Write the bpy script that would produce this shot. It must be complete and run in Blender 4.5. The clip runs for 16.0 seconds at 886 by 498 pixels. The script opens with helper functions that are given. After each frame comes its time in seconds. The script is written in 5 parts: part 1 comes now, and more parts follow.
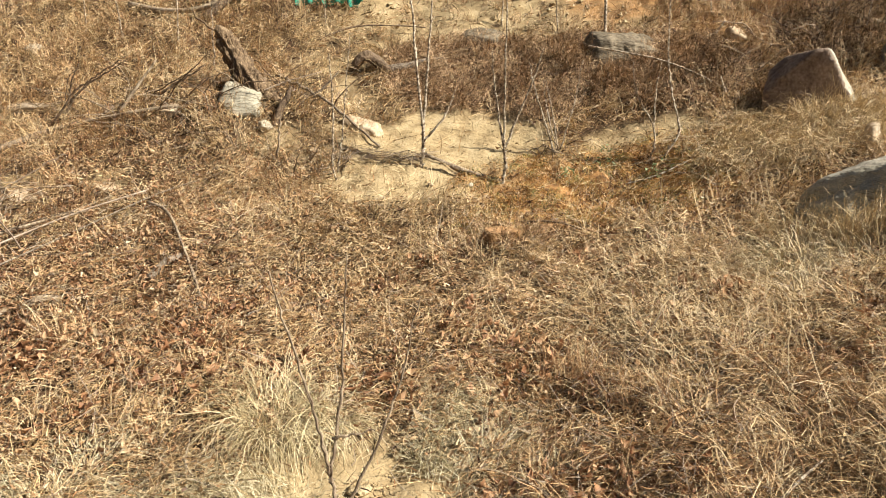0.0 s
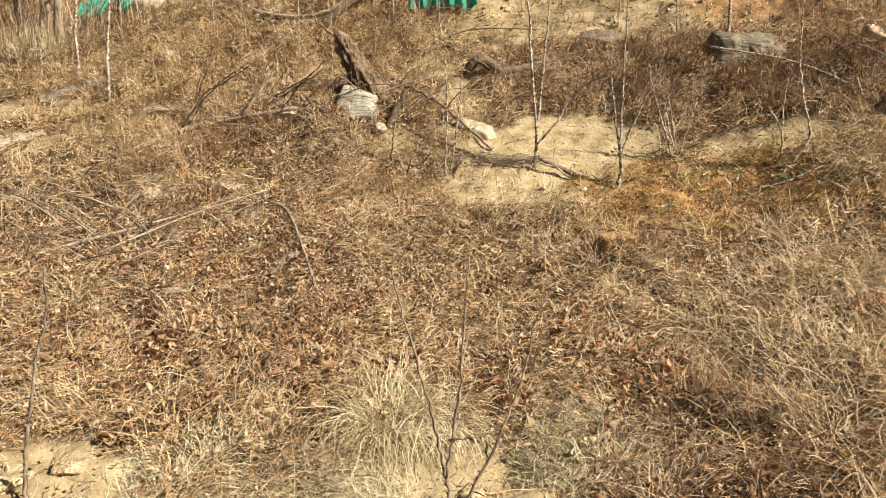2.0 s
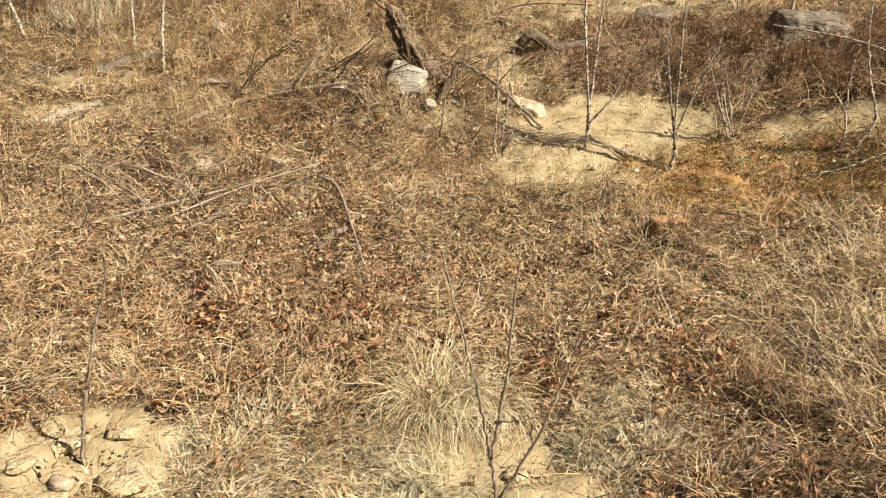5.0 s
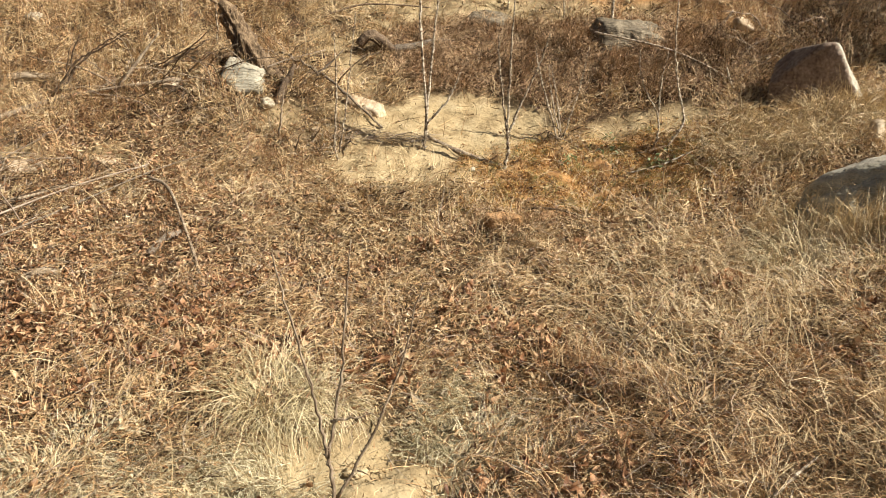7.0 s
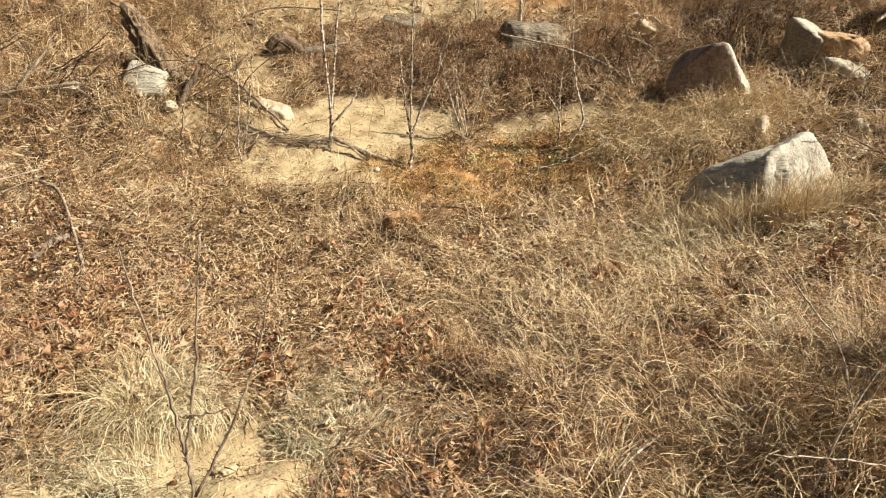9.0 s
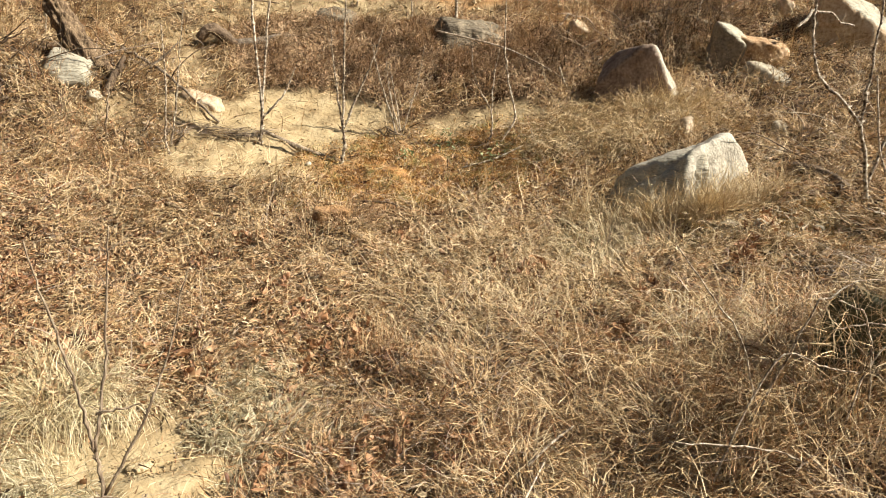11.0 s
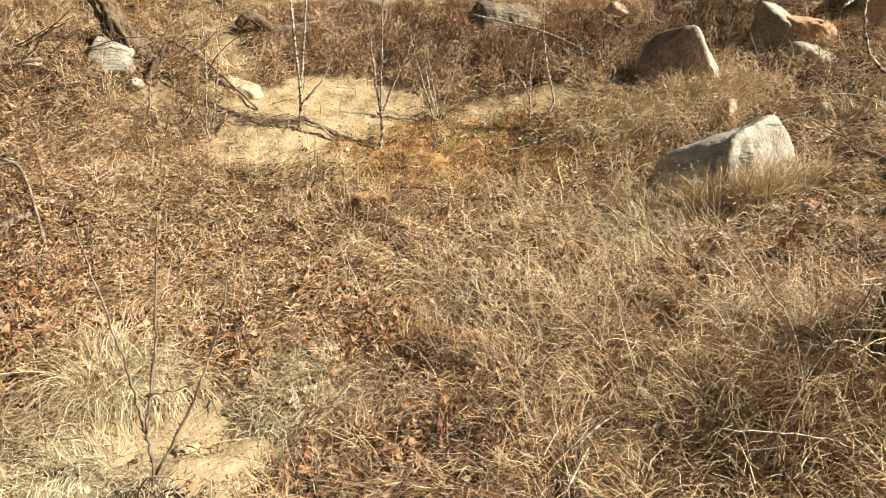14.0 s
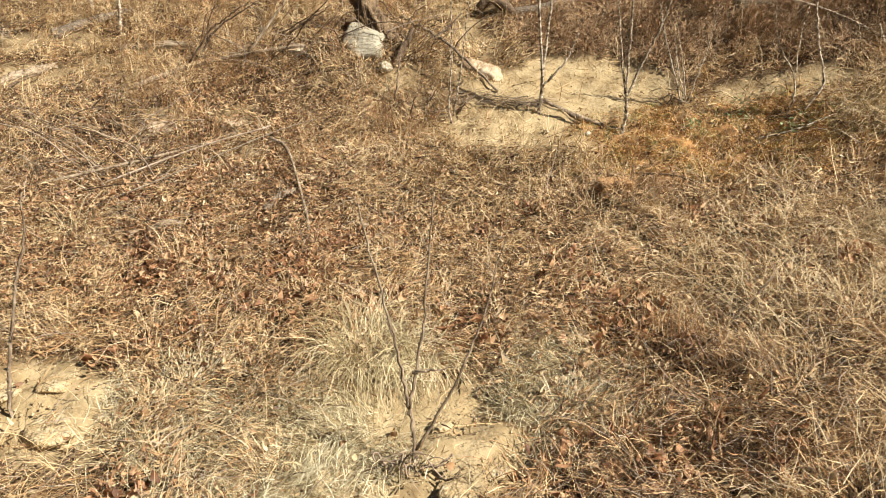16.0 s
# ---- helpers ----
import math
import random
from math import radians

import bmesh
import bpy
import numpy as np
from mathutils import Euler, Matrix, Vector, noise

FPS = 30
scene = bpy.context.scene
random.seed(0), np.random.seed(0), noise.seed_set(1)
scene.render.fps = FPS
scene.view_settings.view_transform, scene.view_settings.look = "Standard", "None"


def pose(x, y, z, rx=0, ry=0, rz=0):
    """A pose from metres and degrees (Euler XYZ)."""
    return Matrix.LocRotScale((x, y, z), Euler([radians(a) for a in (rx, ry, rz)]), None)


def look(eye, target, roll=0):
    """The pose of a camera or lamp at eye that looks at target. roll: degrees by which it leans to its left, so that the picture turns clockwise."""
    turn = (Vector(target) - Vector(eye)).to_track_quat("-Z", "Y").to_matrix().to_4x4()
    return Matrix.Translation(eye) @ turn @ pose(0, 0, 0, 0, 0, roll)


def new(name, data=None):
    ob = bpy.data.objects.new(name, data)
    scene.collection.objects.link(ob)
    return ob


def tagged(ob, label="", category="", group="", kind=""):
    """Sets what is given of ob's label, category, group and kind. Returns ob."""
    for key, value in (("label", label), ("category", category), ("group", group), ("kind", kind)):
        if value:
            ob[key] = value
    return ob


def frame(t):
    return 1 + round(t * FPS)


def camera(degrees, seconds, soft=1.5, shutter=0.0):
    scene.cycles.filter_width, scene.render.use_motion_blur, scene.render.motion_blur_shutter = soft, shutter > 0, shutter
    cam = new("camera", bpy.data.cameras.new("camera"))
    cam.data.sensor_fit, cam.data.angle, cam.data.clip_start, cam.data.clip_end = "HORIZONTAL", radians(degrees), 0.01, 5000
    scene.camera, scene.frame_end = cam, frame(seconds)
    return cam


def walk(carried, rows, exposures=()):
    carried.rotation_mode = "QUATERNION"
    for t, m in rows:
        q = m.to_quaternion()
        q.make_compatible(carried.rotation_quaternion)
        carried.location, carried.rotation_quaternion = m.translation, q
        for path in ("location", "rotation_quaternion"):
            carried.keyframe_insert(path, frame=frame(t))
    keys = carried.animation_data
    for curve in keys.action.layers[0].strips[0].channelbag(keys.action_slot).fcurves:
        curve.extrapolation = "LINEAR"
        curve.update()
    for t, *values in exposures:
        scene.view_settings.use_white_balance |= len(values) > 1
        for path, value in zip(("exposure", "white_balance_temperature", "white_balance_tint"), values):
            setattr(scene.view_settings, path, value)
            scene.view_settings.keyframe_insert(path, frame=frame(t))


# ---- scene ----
cam = camera(61.2, 16.0, soft=1.0)
PATH = [
    (0, (-0.121, -0.126, 1.44), (-0.084, 1.824, 1.001), -1.3),
    (0.5, (-0.15, -0.111, 1.437), (-0.285, 1.838, 1.006), -2.3),
    (1, (-0.166, -0.113, 1.434), (-0.366, 1.832, 1.01), -2.2),
    (1.5, (-0.177, -0.11, 1.435), (-0.389, 1.833, 1.012), -1.8),
    (2, (-0.187, -0.108, 1.434), (-0.416, 1.833, 1.011), -1.5),
    (2.5, (-0.199, -0.097, 1.423), (-0.472, 1.838, 0.997), -1.2),
    (3, (-0.214, -0.088, 1.417), (-0.547, 1.836, 0.984), -1.2),
    (3.2, (-0.223, -0.087, 1.416), (-0.575, 1.833, 0.979), -1.1),
    (5.3, (-0.209, -0.095, 1.453), (-0.541, 1.815, 0.962), -0.5),
    (5.5, (-0.2, -0.095, 1.454), (-0.469, 1.825, 0.962), -0.2),
    (6, (-0.182, -0.103, 1.459), (-0.274, 1.833, 0.967), 0.7),
    (6.5, (-0.158, -0.11, 1.454), (-0.137, 1.829, 0.965), 0.9),
    (7, (-0.144, -0.116, 1.456), (-0.097, 1.823, 0.967), 0.5),
    (7.5, (-0.117, -0.126, 1.454), (-0.005, 1.811, 0.969), 0.4),
    (8, (-0.034, -0.142, 1.445), (0.117, 1.794, 0.968), 0.3),
    (8.5, (0.091, -0.163, 1.432), (0.254, 1.774, 0.96), 0.2),
    (10.8, (0.235, -0.194, 1.417), (0.502, 1.73, 0.94), 1.3),
    (11, (0.242, -0.196, 1.416), (0.556, 1.721, 0.939), 1.5),
    (11.5, (0.251, -0.204, 1.415), (0.616, 1.703, 0.933), 1.7),
    (12, (0.25, -0.209, 1.417), (0.638, 1.692, 0.932), 1.7),
    (12.5, (0.248, -0.203, 1.415), (0.639, 1.695, 0.921), 1.6),
    (13, (0.241, -0.201, 1.414), (0.633, 1.695, 0.914), 1.6),
    (13.5, (0.227, -0.199, 1.415), (0.591, 1.701, 0.909), 1.6),
    (14, (0.212, -0.191, 1.412), (0.438, 1.729, 0.897), 0.8),
    (14.5, (0.194, -0.189, 1.412), (0.254, 1.741, 0.892), 0.0),
    (15, (0.163, -0.182, 1.407), (0.029, 1.743, 0.881), -0.7),
    (15.5, (0.098, -0.157, 1.411), (-0.182, 1.748, 0.869), -0.8),
    (16, (0.002, -0.098, 1.396), (-0.303, 1.798, 0.839), -0.5),
]
walk(cam, [(t, look(eye, target, roll)) for t, eye, target, roll in PATH], [(0, 1.25), (2.5, 1.17), (6, 1.16), (8.5, 1.26), (11.5, 1.32), (14, 1.33), (16, 1.16)])

# ---- world, sun ----
SUN_AZ, SUN_EL = 108.0, 41.0
world = bpy.data.worlds.new("world")
world.use_nodes = True
scene.world = world
wn = world.node_tree.nodes
sky = wn.new("ShaderNodeTexSky")
sky.sky_type, sky.sun_disc = "NISHITA", False
sky.sun_elevation, sky.sun_rotation = radians(SUN_EL), radians(SUN_AZ)
wn["Background"].inputs["Strength"].default_value = 0.025
world.node_tree.links.new(sky.outputs[0], wn["Background"].inputs["Color"])
sun = new("sun", bpy.data.lights.new("sun", "SUN"))
sun.data.energy, sun.data.angle, sun.data.color = 5.0, radians(0.5), (1.0, 0.962, 0.892)
sun_way = Vector((math.sin(radians(SUN_AZ)) * math.cos(radians(SUN_EL)), math.cos(radians(SUN_AZ)) * math.cos(radians(SUN_EL)), math.sin(radians(SUN_EL))))
sun.matrix_world = look(sun_way * 30, (0, 0, 0))


# ---- materials ----
def mat(name, stops, scale=8.0, detail=6.0, rough=0.85, bump=0.3, bump_scale=40.0, island=0.0, stretch=None, spec=0.2, blend=0.5, thin=0.0):
    """A noise-ramped surface. stops: colours from dark to light; island: how much each loose piece varies; blend: fine grain against coarse."""
    m = bpy.data.materials.new(name)
    m.use_nodes = True
    nt = m.node_tree
    n, l = nt.nodes, nt.links
    b = n["Principled BSDF"]
    tc = n.new("ShaderNodeTexCoord")
    mp = n.new("ShaderNodeMapping")
    l.new(tc.outputs["Object"], mp.inputs["Vector"])
    if stretch:
        mp.inputs["Scale"].default_value = stretch
    n1, n2 = n.new("ShaderNodeTexNoise"), n.new("ShaderNodeTexNoise")
    n1.inputs["Scale"].default_value, n1.inputs["Detail"].default_value = scale, detail
    n2.inputs["Scale"].default_value, n2.inputs["Detail"].default_value = scale * 9, 4
    for k in (n1, n2):
        l.new(mp.outputs[0], k.inputs["Vector"])
    mix = n.new("ShaderNodeMix")
    mix.inputs[0].default_value = blend
    l.new(n1.outputs[0], mix.inputs[2])
    l.new(n2.outputs[0], mix.inputs[3])
    value = mix.outputs[0]
    stretchy = n.new("ShaderNodeMapRange")
    stretchy.inputs[1].default_value, stretchy.inputs[2].default_value = 0.33, 0.67
    l.new(value, stretchy.inputs[0])
    value = stretchy.outputs[0]
    if island:
        geo = n.new("ShaderNodeNewGeometry")
        mi = n.new("ShaderNodeMix")
        mi.inputs[0].default_value = island
        l.new(value, mi.inputs[2])
        l.new(geo.outputs["Random Per Island"], mi.inputs[3])
        wide = n.new("ShaderNodeMapRange")
        wide.inputs[1].default_value, wide.inputs[2].default_value = 0.5 - 0.44 * max(island, 0.5), 0.5 + 0.44 * max(island, 0.5)
        l.new(mi.outputs[0], wide.inputs[0])
        value = wide.outputs[0]
    cr = n.new("ShaderNodeValToRGB")
    cr.color_ramp.elements[0].color = (*stops[0], 1)
    cr.color_ramp.elements[1].color = (*stops[-1], 1)
    for k, c in enumerate(stops[1:-1], 1):
        cr.color_ramp.elements.new(k / (len(stops) - 1)).color = (*c, 1)
    l.new(value, cr.inputs[0])
    l.new(cr.outputs[0], b.inputs["Base Color"])
    b.inputs["Roughness"].default_value = rough
    b.inputs["Specular IOR Level"].default_value = spec
    if bump:
        nb = n.new("ShaderNodeTexNoise")
        nb.inputs["Scale"].default_value, nb.inputs["Detail"].default_value = bump_scale, 8
        l.new(mp.outputs[0], nb.inputs["Vector"])
        bp = n.new("ShaderNodeBump")
        bp.inputs["Strength"].default_value, bp.inputs["Distance"].default_value = bump, 0.02
        l.new(nb.outputs[0], bp.inputs["Height"])
        l.new(bp.outputs[0], b.inputs["Normal"])
    if thin:
        tr = n.new("ShaderNodeBsdfTranslucent")
        l.new(cr.outputs[0], tr.inputs["Color"])
        ms = n.new("ShaderNodeMixShader")
        ms.inputs[0].default_value = thin
        l.new(b.outputs[0], ms.inputs[1])
        l.new(tr.outputs[0], ms.inputs[2])
        l.new(ms.outputs[0], n["Material Output"].inputs["Surface"])
    return m


STRAW = mat("straw", [(0.11, 0.06, 0.025), (0.36, 0.21, 0.092), (0.51, 0.345, 0.158), (0.58, 0.42, 0.215), (0.62, 0.475, 0.27)], 7.0, rough=0.6, bump=0, island=0.66, spec=0.3, thin=0.06, blend=0.25)
# Near-black straw: its colour stands in for shade in gaps and hollows.
SHADESTRAW = mat("dark straw for shade", [(0.019, 0.0105, 0.005), (0.052, 0.029, 0.015), (0.125, 0.073, 0.037)], 7.0, rough=0.8, bump=0, island=0.7, spec=0.15, blend=0.3)
PALE = mat("pale straw", [(0.33, 0.225, 0.105), (0.54, 0.395, 0.20), (0.67, 0.53, 0.315)], 6.0, rough=0.55, bump=0, island=0.7, spec=0.35, thin=0.1)
TUFT = mat("pale yellow tuft", [(0.22, 0.165, 0.075), (0.53, 0.425, 0.225), (0.71, 0.595, 0.37)], 6.0, rough=0.55, bump=0, island=0.75, spec=0.35, thin=0.12)
GREYGRASS = mat("grey green grass", [(0.30, 0.245, 0.13), (0.53, 0.452, 0.268), (0.64, 0.565, 0.38)], 2.0, rough=0.6, bump=0, island=0.7, thin=0.05)
RUSSET = mat("russet stalks", [(0.15, 0.068, 0.03), (0.35, 0.17, 0.07), (0.50, 0.295, 0.135), (0.61, 0.43, 0.225)], 2.0, rough=0.6, bump=0, island=0.75, thin=0.15)
LEAF = mat("dead leaf", [(0.11, 0.053, 0.025), (0.30, 0.155, 0.068), (0.44, 0.265, 0.13), (0.54, 0.375, 0.20), (0.62, 0.475, 0.29)], 9.0, rough=0.55, bump=0.15, bump_scale=120, island=0.8, spec=0.3, thin=0.2)
RUSTLEAF = mat("orange brown leaf", [(0.11, 0.05, 0.024), (0.27, 0.125, 0.055), (0.39, 0.21, 0.10), (0.50, 0.31, 0.165)], 9.0, rough=0.55, bump=0.15, bump_scale=120, island=0.8, spec=0.3, thin=0.2)
TWIG = mat("grey twig", [(0.12, 0.085, 0.055), (0.27, 0.20, 0.14), (0.42, 0.34, 0.25)], 6.0, rough=0.8, bump=0.2, island=0.6)
BRUSH = mat("dark brush", [(0.055, 0.03, 0.015), (0.25, 0.145, 0.072), (0.45, 0.285, 0.147), (0.64, 0.455, 0.265)], 2.5, rough=0.75, bump=0, island=0.75)
MOSS = mat("rusty moss", [(0.10, 0.05, 0.02), (0.38, 0.18, 0.057), (0.57, 0.305, 0.095), (0.52, 0.35, 0.13), (0.29, 0.27, 0.10)], 9.0, rough=0.95, bump=0, island=0.34)
GREEN = mat("green leaf", [(0.10, 0.14, 0.05), (0.22, 0.27, 0.11), (0.42, 0.45, 0.25)], 10, rough=0.5, bump=0.1, island=0.6, thin=0.2)
STUMPBARK = mat("ridged stump bark", [(0.03, 0.018, 0.009), (0.085, 0.053, 0.029), (0.19, 0.127, 0.07), (0.36, 0.26, 0.155)], 26, rough=0.92, bump=1.0, bump_scale=45, stretch=(1.0, 1.0, 0.35), blend=0.6)
BARK = mat("grey brown bark", [(0.07, 0.045, 0.025), (0.17, 0.12, 0.075), (0.30, 0.23, 0.15), (0.40, 0.32, 0.22)], 10, rough=0.9, bump=0.9, bump_scale=30, stretch=(1, 1, 0.25), blend=0.6)
GREYWOOD = mat("grey dead wood", [(0.05, 0.036, 0.024), (0.12, 0.09, 0.062), (0.22, 0.172, 0.12), (0.33, 0.27, 0.195)], 22, rough=0.9, bump=0.8, bump_scale=70, blend=0.6)
DARKBARK = mat("dark bark", [(0.045, 0.03, 0.018), (0.12, 0.08, 0.048), (0.25, 0.175, 0.105)], 14, rough=0.9, bump=0.9, bump_scale=40)
SAPBARK = mat("sapling bark", [(0.06, 0.04, 0.024), (0.17, 0.12, 0.075), (0.36, 0.285, 0.19), (0.52, 0.44, 0.32)], 55, rough=0.7, bump=0.6, bump_scale=160, island=0.25, blend=0.15)
PALEBARK = mat("pale bark", [(0.09, 0.06, 0.036), (0.25, 0.185, 0.12), (0.42, 0.34, 0.235), (0.57, 0.48, 0.355)], 55, rough=0.7, bump=0.5, bump_scale=160, island=0.25, blend=0.15)
DRYWOOD = mat("weathered wood", [(0.09, 0.06, 0.035), (0.24, 0.175, 0.108), (0.38, 0.295, 0.195), (0.48, 0.39, 0.27)], 12, rough=0.88, bump=0.8, bump_scale=60, stretch=(0.25, 1, 1), blend=0.5)
WHITEROCK = mat("whitish rock", [(0.18, 0.135, 0.08), (0.33, 0.275, 0.185), (0.45, 0.39, 0.28), (0.54, 0.48, 0.365)], 5, rough=0.88, bump=0.8, bump_scale=18, blend=0.45)
GREYROCK = mat("grey rock", [(0.10, 0.078, 0.05), (0.19, 0.15, 0.10), (0.29, 0.235, 0.16)], 7, rough=0.9, bump=0.8, bump_scale=20, blend=0.5)
BROWNROCK = mat("brown rock", [(0.09, 0.06, 0.041), (0.18, 0.124, 0.085), (0.27, 0.195, 0.138), (0.38, 0.295, 0.22)], 6, rough=0.88, bump=0.8, bump_scale=18, blend=0.5)
LITROCK = mat("bright broken rock for sunlit faces", [(0.10, 0.085, 0.06), (0.26, 0.222, 0.16), (0.37, 0.328, 0.245), (0.43, 0.39, 0.305)], 11, rough=0.85, bump=0.7, bump_scale=25, blend=0.45)
PALESTONE = mat("pale layered stone", [(0.13, 0.11, 0.07), (0.27, 0.235, 0.165), (0.36, 0.32, 0.23), (0.43, 0.39, 0.29)], 9, rough=0.88, bump=0.6, bump_scale=25, blend=0.5, stretch=(0.6, 1, 2.5))
TANROCK = mat("tan rock", [(0.20, 0.12, 0.06), (0.34, 0.24, 0.14), (0.45, 0.35, 0.23), (0.53, 0.44, 0.32)], 5, rough=0.88, bump=0.6, bump_scale=18, blend=0.45)
MOSSROCK = mat("lichen grey rock", [(0.03, 0.028, 0.013), (0.07, 0.068, 0.03), (0.12, 0.115, 0.06), (0.24, 0.22, 0.17)], 9, rough=0.92, bump=0.8, bump_scale=28, blend=0.5)
ORANGEROCK = mat("orange stained rock", [(0.13, 0.07, 0.03), (0.28, 0.165, 0.08), (0.40, 0.26, 0.135), (0.46, 0.35, 0.23)], 6, rough=0.88, bump=0.8, bump_scale=20, blend=0.5)
DARKSTONE = mat("dark weathered stone", [(0.05, 0.037, 0.023), (0.11, 0.085, 0.054), (0.19, 0.15, 0.097), (0.30, 0.245, 0.165)], 8, rough=0.92, bump=1.0, bump_scale=24, blend=0.55, stretch=(0.8, 1, 1.9))
NET = mat("green netting", [(0.0, 0.16, 0.10), (0.005, 0.30, 0.19), (0.03, 0.42, 0.28)], 20, rough=0.5, bump=0.4, bump_scale=300, spec=0.4, thin=0.2)


def soil_material():
    """Soil: brown humus, ochre sand and rusty earth, laid out by the ground's own soil attributes."""
    m = mat("soil", [(0.025, 0.0145, 0.0075), (0.08, 0.048, 0.024), (0.23, 0.15, 0.077)], 9, bump=0.5, bump_scale=45, rough=0.95, spec=0.1, blend=0.7)
    n, l = m.node_tree.nodes, m.node_tree.links
    b = n["Principled BSDF"]
    humus = b.inputs["Base Color"].links[0].from_socket
    tc = n["Texture Coordinate"]
    last = humus
    for key, stops, sc in (("sand", [(0.20, 0.136, 0.066), (0.31, 0.227, 0.117), (0.40, 0.306, 0.168)], 9.0), ("rust", [(0.09, 0.048, 0.02), (0.26, 0.13, 0.048), (0.42, 0.232, 0.088)], 12.0)):
        nz = n.new("ShaderNodeTexNoise")
        nz.inputs["Scale"].default_value, nz.inputs["Detail"].default_value = sc, 9
        l.new(tc.outputs["Object"], nz.inputs["Vector"])
        cr = n.new("ShaderNodeValToRGB")
        cr.color_ramp.elements[0].position, cr.color_ramp.elements[1].position = 0.3, 0.68
        cr.color_ramp.elements[0].color, cr.color_ramp.elements[1].color = (*stops[0], 1), (*stops[2], 1)
        cr.color_ramp.elements.new(0.48).color = (*stops[1], 1)
        l.new(nz.outputs[0], cr.inputs[0])
        at = n.new("ShaderNodeAttribute")
        at.attribute_name = key
        mx = n.new("ShaderNodeMix")
        mx.data_type = "RGBA"
        l.new(at.outputs["Fac"], mx.inputs[0])
        l.new(last, mx.inputs[6])
        l.new(cr.outputs[0], mx.inputs[7])
        last = mx.outputs[2]
    l.new(last, b.inputs["Base Color"])
    return m


SOIL = soil_material()

# ---- the lie of the land ----
def ramp(a, w):
    """A soft ramp: 0 below, a above."""
    return w * np.logaddexp(0.0, np.asarray(a, float) / w)


def step(a, lo, hi):
    k = np.clip((np.asarray(a, float) - lo) / (hi - lo), 0, 1)
    return k * k * (3 - 2 * k)


def hump(x, y, cx, cy, rx, ry, turn=0.0):
    c, s = math.cos(math.radians(turn)), math.sin(math.radians(turn))
    u, v = ((x - cx) * c + (y - cy) * s) / rx, (-(x - cx) * s + (y - cy) * c) / ry
    return np.exp(-(u * u + v * v))


def height(x, y):
    """The hillside: it rises away from the path, dips in the middle, and steepens into a bank."""
    x, y = np.asarray(x, float), np.asarray(y, float)
    yc = 40 - ramp(40 - y, 3.0)
    bank = 0.06 + 0.18 * step(x, -3.6, -1.2)
    z = -0.33 + 0.2 * ramp(yc + 0.4, 0.5) - 0.08 + 0.22 * ramp(yc - 3.9, 0.15) + bank * ramp(yc - 5.2, 0.2)
    z = z + 0.21 * ramp(np.minimum(x, 30) - np.clip(0.3 * (y - 2.2), -0.1, 0.85), 0.2)
    z = z + 0.13 * (ramp(-x - 0.6, 0.2) - ramp(-x - 1.9, 0.2)) + 0.03 * ramp(-x - 4, 1.0)
    z = z + 0.20 * hump(x, y, -1.4, 5.3, 0.55, 0.45) + 0.1 * hump(x, y, -0.75, 5.15, 0.3, 0.25)
    z = z + 0.13 * hump(x, y, 0.95, 5.75, 1.0, 0.36) + 0.05 * hump(x, y, 1.9, 1.8, 0.5, 0.4)
    z = z - 0.05 * hump(x, y, -0.45, 2.15, 0.5, 0.35)
    z = z + 0.07 * hump(x, y, -1.36, 4.98, 0.35, 0.22)
    near = 1 - step(y, 9, 16)
    z = z + near * 0.022 * (np.sin(3.1 * x + 1.7 * y) + np.sin(-2.3 * x + 4.1 * y + 1.0) + 0.7 * np.sin(6.3 * x - 2.2 * y + 2.0))
    z = z + near * 0.008 * (np.sin(13.1 * x + 5.7 * y) + np.sin(-9.3 * x + 14.1 * y + 1.0))
    z = z + near * 0.011 * np.sin(29 * x + 13 * y + 2 * np.sin(3 * y)) * np.sin(25 * y - 11 * x + 2 * np.sin(4 * x))
    return z


def wobble(x, y, f=1.0, seed=0.0):
    """Smooth irregular waves between about -1 and 1."""
    return (np.sin(5.1 * f * x + 2.3 * f * y + seed) + np.sin(-3.7 * f * x + 6.1 * f * y + 1.3 * seed + 1) + np.sin(9.7 * f * x + 8.3 * f * y + 2.1 * seed + 2)
            + np.sin(14.3 * f * x - 11.9 * f * y + 0.7 * seed + 4)) / 3.0


def blob(x, y, cx, cy, rx, ry, edge=0.25, seed=0.0):
    """1 inside a ragged ellipse, 0 outside."""
    d = np.sqrt(((x - cx) / rx) ** 2 + ((y - cy) / ry) ** 2) + 0.13 * wobble(x, y, 1.3, seed)
    return 1 - step(d, 1 - edge, 1 + edge)


